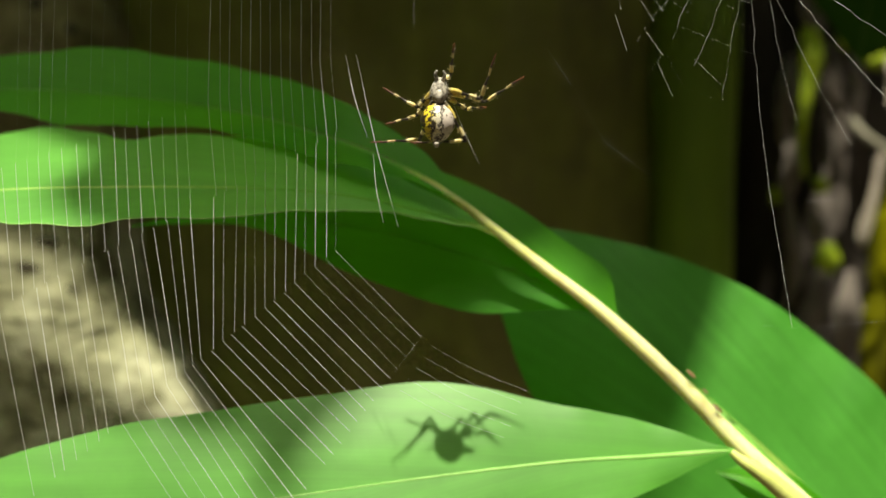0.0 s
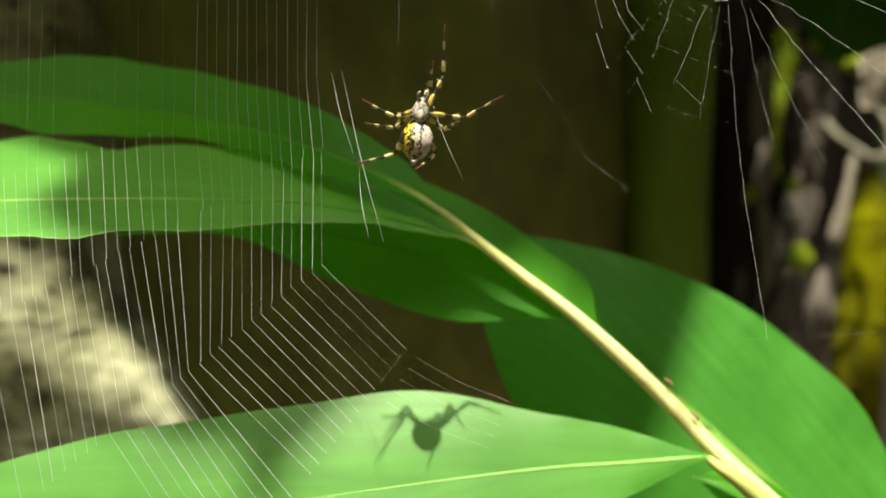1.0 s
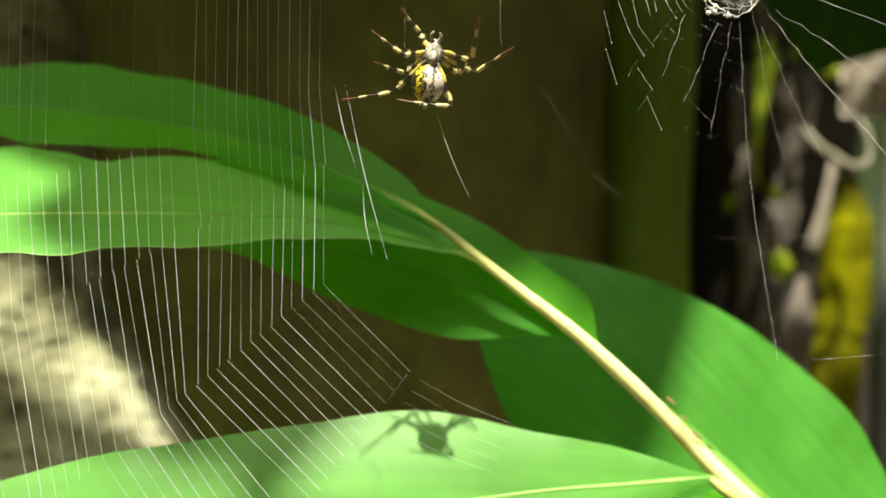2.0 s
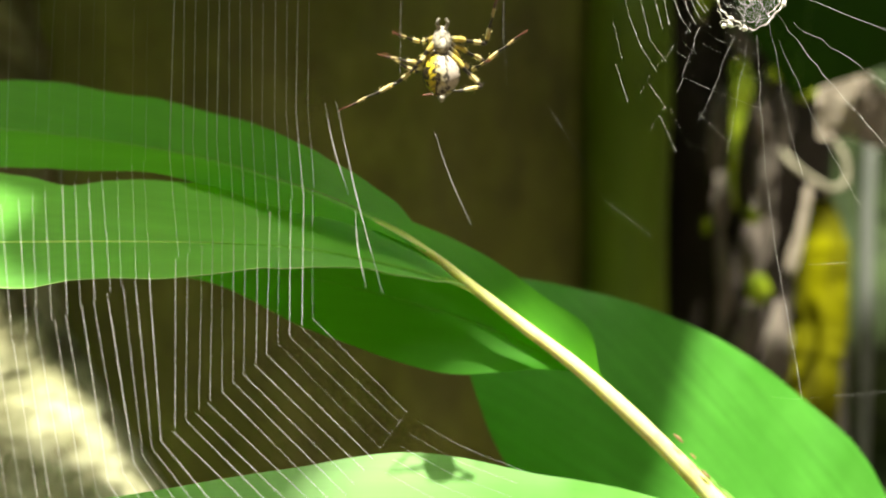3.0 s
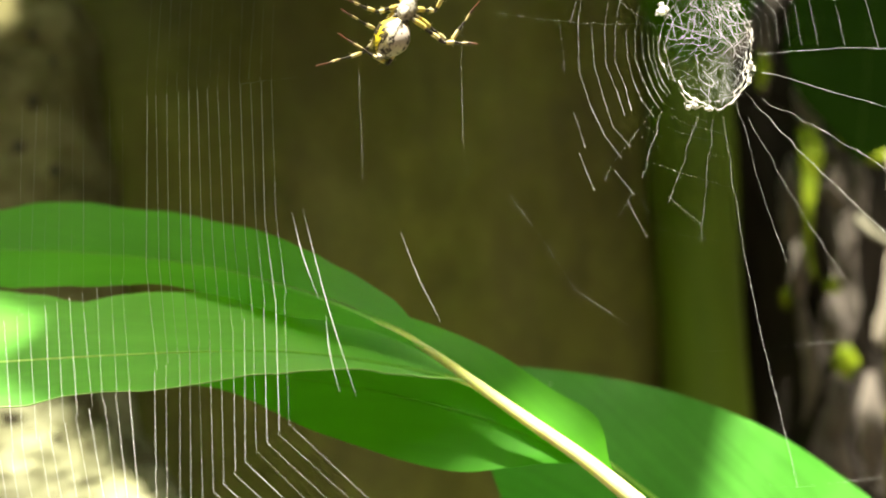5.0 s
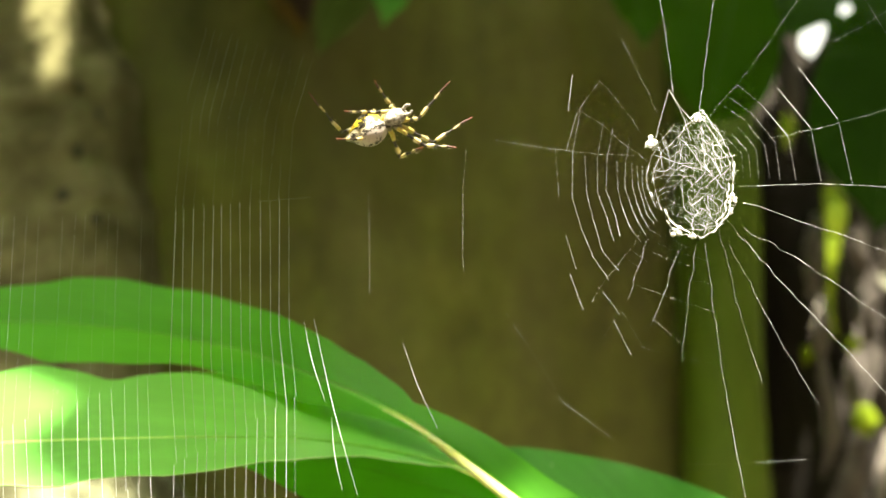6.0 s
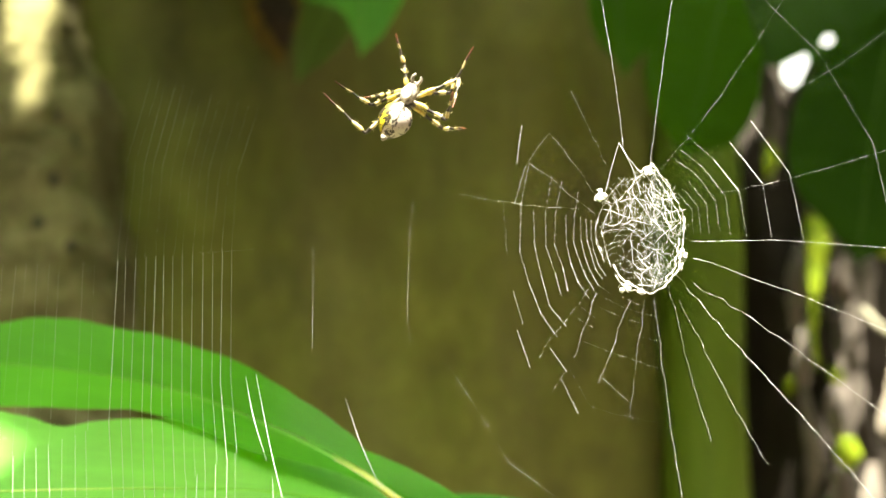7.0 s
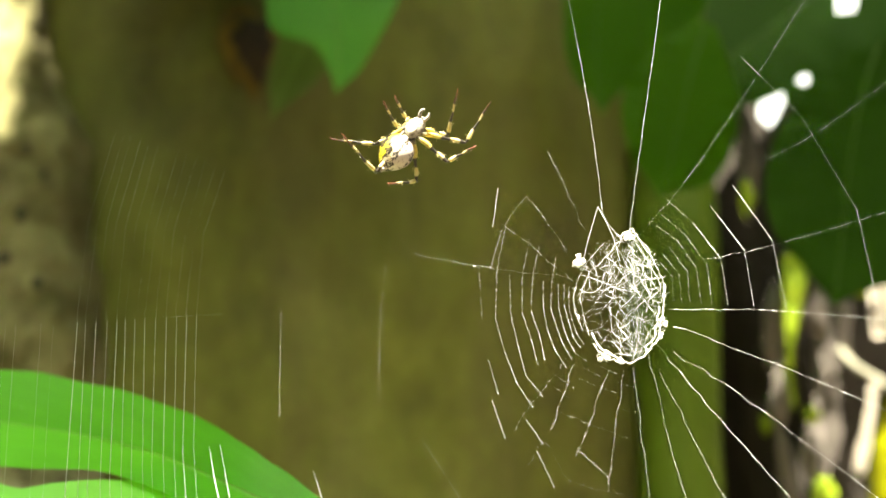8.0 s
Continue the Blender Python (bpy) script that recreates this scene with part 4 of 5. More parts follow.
        arc(r, 39.5, 53, 0.000035 if k < 4 else 0.000075, 1.0, 0.7)
    for k in range(17):
        r = 0.1885 + 0.0040 * k
        arc(r, 2, 19, 0.000015, 0.8)
        arc(r, 19, 28, 0.00007, 1.0, 0.7)
        arc(r, 28, 53 if k < 9 else 40, 0.000078, 0.97, 0.7)
    def flat(ang, r):
        a = radians(ang)
        return HUB + Vector((-math.cos(a) * r, rnd.uniform(-0.0006, 0.0006), -math.sin(a) * r))

    def piece(p, q, rad, vary=0.9):
        seed = rnd.uniform(0, 99)
        m = max(6, int((p - q).length / 0.0007))
        thread("spiral_thread", [p.lerp(q, u / m) for u in range(m + 1)], [rad * max(0.35, 0.9 + vary * noise.noise((u * 0.35, seed, 0))) * (2.0 if u in (0, m) else 1) for u in range(m + 1)])

    # close rings round the hub, straight from radial to radial and wider apart below it
    spokes = [(-33, 1.07), (-13, 1.0), (9, 0.985), (25.5, 1.0), (39.5, 1.075), (51.5, 1.125), (62, 1.13), (72.5, 1.15), (86, 1.2), (97, 1.28)]
    # thread thickness per sector, thicker where a glint is imitated
    glint = [0.000019, 0.000025, 0.000031, 0.000050, 0.000040, 0.000014, 0.000012, 0.000011, 0.000009]
    share = [0.8, 1.0, 1.0, 1.0, 0.85, 0.75, 0.7, 0.55, 0.35]
    for k, r in enumerate((0.0152, 0.0170, 0.0187, 0.0206, 0.0228, 0.0257, 0.0293, 0.0325, 0.0367, 0.0411)):
        nodes = [flat(a + rnd.uniform(-0.8, 0.8), r * g * (1 + rnd.uniform(-0.015, 0.015))) for a, g in spokes]
        for n, (p, q) in enumerate(zip(nodes, nodes[1:])):
            first, last = (1 if k < 4 else 0), (5 if k < 3 or k == 9 else 9)
            if first <= n < last and rnd.random() < share[n]:
                piece(p, q, glint[n] * (1.35 if n == 3 and k in (3, 5, 6) else 1))
    # torn pieces of the next rings, some made thicker to stand for glints
    for a0, r0, a1, r1, rad in ((-43.5, 0.0538, -30.3, 0.0475, 0.00008), (-31, 0.0444, -13.4, 0.0432, 0.00004), (-13, 0.047, 9, 0.0455, 0.000016), (24.9, 0.0474, 37.8, 0.0506, 0.00006), (38.2, 0.0534, 49.8, 0.0589, 0.00007),
                                (51.5, 0.0500, 61, 0.0535, 0.00005), (60.5, 0.0565, 69.5, 0.0645, 0.000055), (72.6, 0.0505, 84.4, 0.0575, 0.00003), (60.5, 0.0540, 60, 0.0623, 0.000014)):
        piece(flat(a0, r0), flat(a1, r1), 0.75 * rad, 0.5)
    # the sectors on the other side of the hub: straight pieces from thread to thread, one in the middle thickened for a
    # glint
    for k, r in enumerate((0.0172, 0.0195, 0.0225, 0.0258, 0.0293, 0.0342, 0.0422, 0.0522, 0.0835)):
        nodes = [(-118, 1.12), (-136, 1.07), (-160, 1.03), (-185.4, 1.0)][0 if 2 < k < 6 or k == 8 else 1:]
        run = [pt(a, r * g * (1 + rnd.uniform(-0.01, 0.01))) for a, g in nodes]
        for n, (p, q) in enumerate(zip(run, run[1:])):
            bright = 0.00006 if len(run) - n == 3 and 4 < k < 8 else 0.00002
            seed = rnd.uniform(0, 99)
            thread("spiral_thread", [p.lerp(q, u / 8) for u in range(9)], [bright * max(0.4, 0.9 + 0.9 * noise.noise((u * 0.4, seed, 0))) for u in range(9)])
    for k in range(5):
        r = 0.1440 + 0.0036 * k
        thread("spiral_thread", spline([pt(54.5, r - 0.004), pt(60, r - 0.001), pt(66, r + 0.002)], 10), 0.000022)
    arc(0.078, -9, 28, 0.000012)
    arc(0.11, 2, 19, 0.000013)
    # added threads swollen in the middle to stand for glints
    for a, b_ in (((-0.0300, 0.36, 0.0635), (-0.0154, 0.36, 0.0045)), ((-0.0335, 0.36, 0.0630), (-0.0260, 0.36, 0.0350)), ((-0.024, 0.36, 0.030), (-0.0205, 0.36, 0.006)), ((0.0005, 0.36, 0.055), (0.0120, 0.36, 0.026))):
        a, b_ = Vector(a), Vector(b_)
        thread("loose_glint_thread", spline([a, a.lerp(b_, 0.5) + Vector((-0.0008, 0, 0)), b_], 12), [0.00003 + (0.00005 if a.x > 0 else 0.00011) * math.sin(math.pi * k / 12) ** 2 for k in range(13)])
    # loose threads whose uneven thickness imitates broken glints
    for pts in (((0.1080, 0.3600, -0.0282), (0.1154, 0.3600, -0.0292), (0.1302, 0.3600, -0.0283), (0.1564, 0.3600, -0.0263)), ((0.0918, 0.3600, 0.0131), (0.1112, 0.3600, 0.0131), (0.1332, 0.3600, 0.0143)),
                ((0.0352, 0.3600, 0.0651), (0.0427, 0.3600, 0.0536), (0.0458, 0.3600, 0.0487), (0.0545, 0.3600, 0.0338), (0.0701, 0.3600, 0.0221)), ((0.0751, 0.3600, 0.0640), (0.0814, 0.3600, 0.0519), (0.0902, 0.3600, 0.0489), (0.1049, 0.3600, 0.0461))):
        fine = [Vector(p).lerp(Vector(q), u / 8) for p, q in zip(pts, pts[1:]) for u in range(8)] + [Vector(pts[-1])]
        thread("loose_glint_thread", fine, [0.00002 * max(0.2, 0.4 + 2.6 * noise.noise((i * 0.13, pts[0][0] * 90, 0))) for i in range(len(fine))])
    # woolly hub: a pear of loose strands, thick along its foot and one flank
    def pear(a, f):
        """A place in the hub, at angle a (degrees, from the right, anticlockwise) and share f of the way out."""
        c, n = math.cos(radians(a)), math.sin(radians(a))
        wide = 0.0136 * (1 - 0.42 * max(0, n)) * (1 + 0.05 * math.sin(radians(5 * a)))
        return HUB + Vector((0.001 + 0.0025 * max(0, n) + wide * c * f, rnd.uniform(-0.0015, 0.0015), 0.0212 * n * f))

    for k in range(240):
        p = pear(rnd.uniform(0, 360), math.sqrt(rnd.random()))
        if p.x < HUB.x - 0.003 and p.z < HUB.z + 0.003 and rnd.random() < 0.88:
            continue
        way, run = rnd.gauss(math.pi / 2, 0.4) + rnd.choice((0, math.pi)), [p]
        for n in range(rnd.randint(3, 6)):
            way += rnd.gauss(0, 0.5)
            q = run[-1] + 0.0026 * Vector((math.cos(way), rnd.uniform(-0.3, 0.3), math.sin(way)))
            if ((q.x - HUB.x - 0.001) / 0.0150) ** 2 + ((q.z - HUB.z) / 0.0220) ** 2 > 1:
                break
            run.append(q)
        if len(run) > 2:
            size, seed = rnd.choice((0.000014, 0.000018, 0.000022, 0.000028, 0.000062)), rnd.uniform(0, 99)
            fine = spline(run, 4 * len(run))
            thread("hub_strand", fine, [size * (1 + 0.7 * noise.noise((n * 0.4, seed, 0))) for n in range(len(fine))])
    for a0, a1, f, thick in ((225, 300, 1.0, 0.00020), (215, 260, 0.93, 0.0003), (290, 372, 1.0, 0.00028), (300, 350, 0.92, 0.00024), (0, 75, 1.0, 0.00012), (5, 80, 0.9, 0.00011), (70, 110, 1.02, 0.00022), (150, 215, 1.02, 0.00006), (135, 200, 1.2, 0.00006), (95, 150, 0.95, 0.00007)):
        m = max(5, (a1 - a0) // 5)
        pts = [pear(a0 + (a1 - a0) * k / m + rnd.uniform(-1, 1), f + rnd.uniform(-0.025, 0.025)) for k in range(m + 1)]
        bm = tube(bmesh.new(), spline(pts, 3 * m), [thick * (0.35 + 0.9 * abs(noise.noise((k * 0.45, a0, f * 9))) * 1.6) for k in range(3 * m + 1)], 5, False)
        part("hub_rim", bm, SILK_THICK, base, "thick white silk rim")
    for x, z, r, count in ((0.0035, 0.0205, 0.0017, 26), (-0.0125, 0.0115, 0.0023, 36), (-0.005, -0.0190, 0.0018, 30), (0.0135, -0.0085, 0.0018, 34), (0.0125, -0.0125, 0.0014, 18), (-0.0135, -0.006, 0.0007, 8), (0.0, -0.0205, 0.0012, 14)):
        bm = bmesh.new()
        for k in range(count // 4):
            c = HUB + Vector((x + rnd.gauss(0, r * 0.35), rnd.gauss(0, r * 0.25), z + rnd.gauss(0, r * 0.35)))
            ball = bmesh.ops.create_icosphere(bm, subdivisions=2, radius=1)["verts"]
            size = r * rnd.uniform(0.2, 0.42)
            for v in ball:
                v.co = c + v.co * size * (1 + 0.6 * noise.noise(v.co * 1.8 + Vector((k, x * 900, z * 900))))
        for k in range(count // 2):
            c = HUB + Vector((x + rnd.gauss(0, r * 0.5), rnd.gauss(0, r * 0.3), z + rnd.gauss(0, r * 0.5)))
            a, e = rnd.uniform(0, 6.28), r * rnd.uniform(0.2, 0.5)
            curl = [c + Vector((math.cos(a + q * 0.9) * e, 0.0002 * q, math.sin(a + q * 0.9) * e * 0.8)) for q in range(5)]
            tube(bm, spline(curl, 8), rnd.uniform(0.00005, 0.00012), 5, False)
        part("silk_tuft", bm, SILK_THICK, base, "white tuft of wool-like silk")
    fork = pt(-78, 0.032)
    for x, z in ((-0.0115, 0.0125), (0.0005, 0.0120), (0.002, 0.0180)):
        p1 = HUB + Vector((x, 0, z))
        thread("radial_thread", spline([fork, fork.lerp(p1, 0.5) + Vector((rnd.uniform(-0.001, 0.001), 0, 0)), p1], 8), 0.00007)
    return base


web()


# ---------------------------------------------------------------- spider
def band_material(name, dark, pale, yellow, bands):
    m, nt, b, out = material(name)
    uv = nt.nodes.new("ShaderNodeUVMap")
    sep = nt.nodes.new("ShaderNodeSeparateXYZ")
    nt.links.new(uv.outputs[0], sep.inputs[0])
    c = ramp(nt, sep.outputs[1], bands, "LINEAR")
    n = ramp(nt, noise_tex(nt, 900, 4, 0.7), [(0.35, (0.15, 0.15, 0.15)), (0.6, (0.62, 0.62, 0.62))])
    c = mixc(nt, 0.75, c, n, "OVERLAY")
    nt.links.new(c, b.inputs["Base Color"])
    b.inputs["Roughness"].default_value = 0.45
    return m


BLK, CRM, YEL = (0.02, 0.015, 0.01), (0.64, 0.56, 0.32), (0.66, 0.52, 0.04)
THIGH_MAT = band_material("banded_thigh", BLK, CRM, YEL, [(0.0, BLK), (0.10, (0.3, 0.26, 0.16)), (0.16, (0.62, 0.5, 0.10)), (0.42, (0.52, 0.42, 0.12)), (0.46, BLK), (0.64, BLK), (0.69, (0.66, 0.56, 0.24)), (0.84, (0.66, 0.58, 0.34)), (0.88, BLK), (1.0, (0.06, 0.05, 0.04))])
SHANK_MAT = band_material("banded_shank", BLK, CRM, YEL, [(0.0, (0.06, 0.05, 0.04)), (0.06, BLK), (0.10, (0.66, 0.55, 0.2)), (0.28, CRM), (0.32, BLK), (0.50, (0.04, 0.03, 0.02)), (0.54, (0.5, 0.42, 0.2)), (0.66, (0.55, 0.44, 0.22)), (0.70, (0.05, 0.03, 0.02)), (0.84, (0.12, 0.04, 0.02)), (1.0, (0.20, 0.05, 0.02))])


def belly_material():
    m, nt, b, out = material("spider_belly")
    tc = nt.nodes.new("ShaderNodeTexCoord")
    sep = nt.nodes.new("ShaderNodeSeparateXYZ")
    nt.links.new(tc.outputs["Object"], sep.inputs[0])
    mp = nt.nodes.new("ShaderNodeMapRange")
    mp.inputs[1].default_value, mp.inputs[2].default_value = -0.0062, 0.0062
    n = noise_tex(nt, 620, 5, 0.65)
    add = nt.nodes.new("ShaderNodeMath")
    add.operation = "MULTIPLY_ADD"
    add.inputs[1].default_value, add.inputs[2].default_value = 0.0105, -0.00525
    nt.links.new(n, add.inputs[0])
    add2 = nt.nodes.new("ShaderNodeMath")
    nt.links.new(sep.outputs[0], add2.inputs[0])
    nt.links.new(add.outputs[0], add2.inputs[1])
    nt.links.new(add2.outputs[0], mp.inputs[0])
    c = ramp(nt, mp.outputs[0], [(0.0, BLK), (0.14, BLK), (0.17, YEL), (0.27, YEL), (0.30, BLK), (0.40, BLK), (0.43, CRM), (0.52, (0.62, 0.58, 0.48)), (0.56, BLK), (0.63, (0.05, 0.04, 0.03)), (0.68, (0.56, 0.50, 0.45)), (0.9, (0.50, 0.44, 0.40)), (1.0, BLK)])
    nt.links.new(c, b.inputs["Base Color"])
    b.inputs["Roughness"].default_value = 0.4
    return m


BELLY = belly_material()
HEAD = plain("spider_head", (0.03, 0.025, 0.02), (0.60, 0.56, 0.48), 900, 0.6, 0.3, None, 0.0003)
STERNUM = plain("spider_sternum", (0.25, 0.22, 0.18), (0.75, 0.72, 0.64), 700, 0.5, 0.1, None, 0.0003)

SPIDER = [
    (0.0, -0.0017, 0.3550, 0.0481, 3), (0.1, -0.0001, 0.3548, 0.0484, 2), (0.2, 0.0036, 0.3546, 0.0398, 0), (0.3, 0.0021, 0.3544, 0.0399, 0),
    (0.4, -0.0037, 0.3542, 0.0453, 4), (0.5, -0.0061, 0.3540, 0.0500, -4), (0.6, -0.0009, 0.3554, 0.0460, 2), (0.7, -0.0009, 0.3568, 0.0451, 4),
    (0.8, -0.0114, 0.3582, 0.0480, 15), (0.9, -0.0130, 0.3596, 0.0534, 15), (1.0, -0.0030, 0.3610, 0.0478, 8), (1.1, 0.0023, 0.3620, 0.0486, -2),
    (1.2, 0.0000, 0.3630, 0.0581, 2), (1.3, -0.0049, 0.3640, 0.0636, 0), (1.5, 0.0082, 0.3660, 0.0593, -3), (1.7, -0.0040, 0.3560, 0.0730, 10),
    (2.8, 0.0128, 0.3577, 0.0677, 4), (2.9, 0.0092, 0.3578, 0.0740, 6), (3.0, 0.0026, 0.3580, 0.0807, 0), (3.1, 0.0051, 0.3580, 0.0750, 0),
    (3.2, 0.0085, 0.3580, 0.0752, 0), (3.3, 0.0064, 0.3580, 0.0823, 4), (3.4, 0.0028, 0.3580, 0.0897, 8), (3.5, 0.0036, 0.3580, 0.0897, 6),
    (3.6, 0.0112, 0.3580, 0.0866, 2), (3.7, 0.0087, 0.3580, 0.0883, 15), (3.8, 0.0026, 0.3580, 0.0923, 10), (3.9, -0.0033, 0.3580, 0.0948, 16),
    (4.0, 0.0028, 0.3580, 0.0899, 14), (4.1, 0.0038, 0.3580, 0.0865, 35), (4.2, 0.0003, 0.3580, 0.0923, 48), (5.3, 0.0120, 0.3580, 0.1254, 15),
    (5.4, 0.0153, 0.3580, 0.1194, 10), (5.5, 0.0073, 0.3580, 0.1242, 24), (5.6, 0.0003, 0.3580, 0.1310, 48), (5.8, 0.0076, 0.3580, 0.1177, 40),
    (6.0, -0.0029, 0.3580, 0.1323, 67), (6.2, 0.0107, 0.3580, 0.1302, 40), (6.4, 0.0173, 0.3580, 0.1385, 15), (6.5, 0.0130, 0.3580, 0.1469, 18),
    (6.7, 0.0271, 0.3580, 0.1399, 20), (6.9, 0.0167, 0.3580, 0.1563, 35), (7.0, 0.0217, 0.3580, 0.1570, 31), (7.2, 0.0274, 0.3580, 0.1568, 30),
    (7.5, 0.0218, 0.3580, 0.1565, 40), (7.7, 0.0095, 0.3580, 0.1700, 65), (7.9, 0.0282, 0.3580, 0.1648, 25), (8.0, 0.0322, 0.3580, 0.1659, 39),
]
# where each leg joins the body: across, up and towards the viewer, in millimetres
LEGS = {"right_first": (2.0, 3.0, 0.4), "right_second": (2.4, 1.6, 0.4), "right_third": (2.4, 0.2, 0.4), "right_fourth": (2.0, -1.2, 0.4),
        "left_first": (-1.6, 3.0, 0.4), "left_second": (-2.2, 1.8, 0.4), "left_third": (-2.4, 0.4, 0.4), "left_fourth": (-2.0, -1.2, 0.4)}
# each leg: seconds, then knee and tip off the breast plate, across and up, in millimetres
STEPS = {
    "right_first": [(0.0, 14.0, -0.0, 18.4, 12.9), (0.5, 13.1, 2.9, 21.1, 20.7), (1.0, 8.3, 14.8, 8.6, 31.1), (1.5, 11.9, 3.5, 9.4, 15.9), (3.0, 14.0, 2.3, 16.5, 15.4), (3.5, 15.4, 1.0, 15.4, 11.5), (4.0, 7.7, 6.7, 10.6, 14.4), (5.5, 7.7, 4.8, 15.4, 18.8), (6.0, 7.7, 1.9, 19.2, 15.4), (6.5, 15.4, -5.4, 21.7, 10.6), (7.0, 14.4, 3.3, 22.7, 18.2), (7.5, 14.4, 3.8, 26.3, 17.3), (8.0, 10.9, 1.3, 14.4, 13.4)],
    "right_second": [(0.0, 15.0, -0.0, 27.8, 7.5), (0.5, 15.9, 1.0, 28.4, 9.6), (1.0, 14.8, 1.0, 28.2, 8.1), (1.5, 13.8, 1.2, 23.4, 10.8), (3.0, 14.0, -1.9, 26.9, 7.7), (3.5, 16.3, -0.0, 27.3, 9.0), (4.0, 17.3, -0.6, 19.2, 12.5), (5.5, 12.5, -4.8, 23.0, 9.2), (6.0, 13.4, -5.8, 29.8, 4.6), (6.5, 16.3, -8.1, 23.6, -2.9), (7.0, 21.1, 7.7, 19.2, -4.8), (7.5, 22.1, 8.6, 23.0, -2.9), (8.0, 17.7, -1.9, 26.9, 13.4)],
    "right_third": [(0.0, 8.3, -2.1, 14.0, -2.5), (0.5, 9.2, -1.9, 14.0, -1.0), (1.0, 7.1, -2.5, 10.9, -1.0), (1.5, 7.1, -0.0, 7.5, 5.4), (3.0, 9.2, -4.8, 12.1, -3.8), (3.5, 13.4, -3.8, 9.6, 3.8), (4.0, 14.4, -1.9, 28.2, 6.3), (5.5, 12.5, -7.3, 24.0, -8.6), (6.0, 11.5, -8.3, 25.0, -9.6), (6.5, 7.7, -4.8, 14.4, -7.7), (7.0, 16.3, -9.6, 18.8, -2.9), (7.5, 14.4, -6.7, 21.1, -2.9), (8.0, 11.9, -9.6, 21.5, -5.2)],
    "right_fourth": [(0.0, 9.2, -14.2, -14.8, -15.0), (0.5, 6.3, -10.6, -7.1, -12.5), (1.0, 5.2, -11.1, 1.3, -15.0), (1.5, 8.1, -15.2, -15.9, -16.3), (3.0, 12.7, -12.1, -8.1, -15.4), (3.5, 0.0, -16.3, -6.7, -15.4), (4.0, -1.0, -15.9, -8.6, -15.9), (5.5, -3.3, -16.3, -24.0, -4.8), (6.0, 1.9, -9.6, 5.8, -9.6), (6.5, 5.8, -17.3, -1.0, -19.2), (7.0, 11.5, -8.6, 16.3, -10.9), (7.5, 12.5, -9.6, 18.2, -12.1), (8.0, 1.3, -14.4, -4.4, -17.3)],
    "left_first": [(0.0, 3.8, 8.1, 4.8, 17.3), (0.5, 5.4, 5.8, 6.5, 17.3), (1.0, 3.3, 10.0, 4.2, 18.2), (1.5, -2.9, 10.2, -9.2, 17.3), (3.0, -5.2, 2.9, -14.4, 4.8), (3.5, -4.8, 3.8, -10.0, 9.6), (4.0, -3.8, 6.7, -7.7, 11.5), (5.5, -1.9, 7.7, -7.7, 13.8), (6.0, 0.0, 6.1, -4.8, 13.2), (6.5, -1.0, 10.6, -11.5, 21.1), (7.0, -1.0, 14.4, -3.8, 25.0), (7.5, 6.7, 9.6, 1.9, 20.2), (8.0, -1.5, 5.8, -4.4, 10.6)],
    "left_second": [(0.0, -7.1, -2.7, -20.2, 4.8), (0.5, -7.7, 0.4, -20.5, 7.1), (1.0, -8.3, 0.4, -19.8, 6.1), (1.5, -9.2, 2.5, -21.7, 10.8), (3.0, -7.1, -5.2, -20.0, -3.3), (3.5, -13.4, -1.0, -18.2, -1.0), (4.0, -6.7, -1.9, -11.5, -1.3), (5.5, -9.6, 1.9, -20.2, 1.5), (6.0, -7.7, 2.7, -11.5, 1.3), (6.5, -6.7, -0.0, -12.5, 4.8), (7.0, -7.7, 2.9, -12.5, -0.6), (7.5, -2.9, 1.9, -11.5, 4.4), (8.0, -4.4, 3.3, -7.7, 8.6)],
    "left_third": [(0.0, -7.1, -4.4, -16.1, -8.3), (0.5, -8.1, -3.5, -15.4, -7.1), (1.0, -8.3, -2.5, -16.9, -2.1), (1.5, -7.3, -3.8, -16.9, -5.8), (3.0, -7.1, -5.8, -16.7, -2.3), (3.5, -12.5, -6.7, -30.3, -1.0), (4.0, -8.6, -6.7, -14.4, -6.7), (5.5, -7.7, -1.9, -19.2, 1.0), (6.0, -9.6, -7.3, -15.4, -9.6), (6.5, -16.3, -6.1, -37.4, -6.7), (7.0, -12.5, -0.6, -25.9, 8.6), (7.5, -2.9, 3.8, -4.8, 4.8), (8.0, -12.1, -2.9, -30.0, -0.4)],
    "left_fourth": [(0.0, -6.1, -12.1, -21.5, -14.4), (0.5, -7.1, -12.1, -23.4, -8.6), (1.0, -8.3, -11.1, -19.8, -15.4), (1.5, -9.2, -12.9, -19.8, -18.0), (3.0, -12.9, -9.2, -34.9, -20.2), (3.5, -10.6, -12.5, -30.3, -3.8), (4.0, -11.5, -14.4, -27.8, -1.0), (5.5, -10.6, -9.6, -11.5, -14.4), (6.0, -17.3, -3.1, -25.5, 6.5), (6.5, -11.5, -14.4, -8.6, -19.6), (7.0, -15.4, -13.4, -31.7, 2.9), (7.5, -12.5, -5.2, -30.7, 1.9), (8.0, -13.1, -15.9, -21.7, -7.7)],
}


def leg_sizes(name):
    """Lengths of thigh and shank in millimetres: about as far as the leg reaches when stretched."""
    x, z, _ = LEGS[name]
    body = [(t, np.interp(t, [r[0] for r in SPIDER], [r[4] for r in SPIDER])) for t, *_ in STEPS[name]]
    up = sorted(math.hypot(*(np.array(turned(r[1], r[2], a)) - (x, z))) for r, (_, a) in zip(STEPS[name], body))
    low = sorted(math.hypot(r[3] - r[1], r[4] - r[2]) for r in STEPS[name])
    return sum(up[-6:]) / 6, sum(low[-6:]) / 6


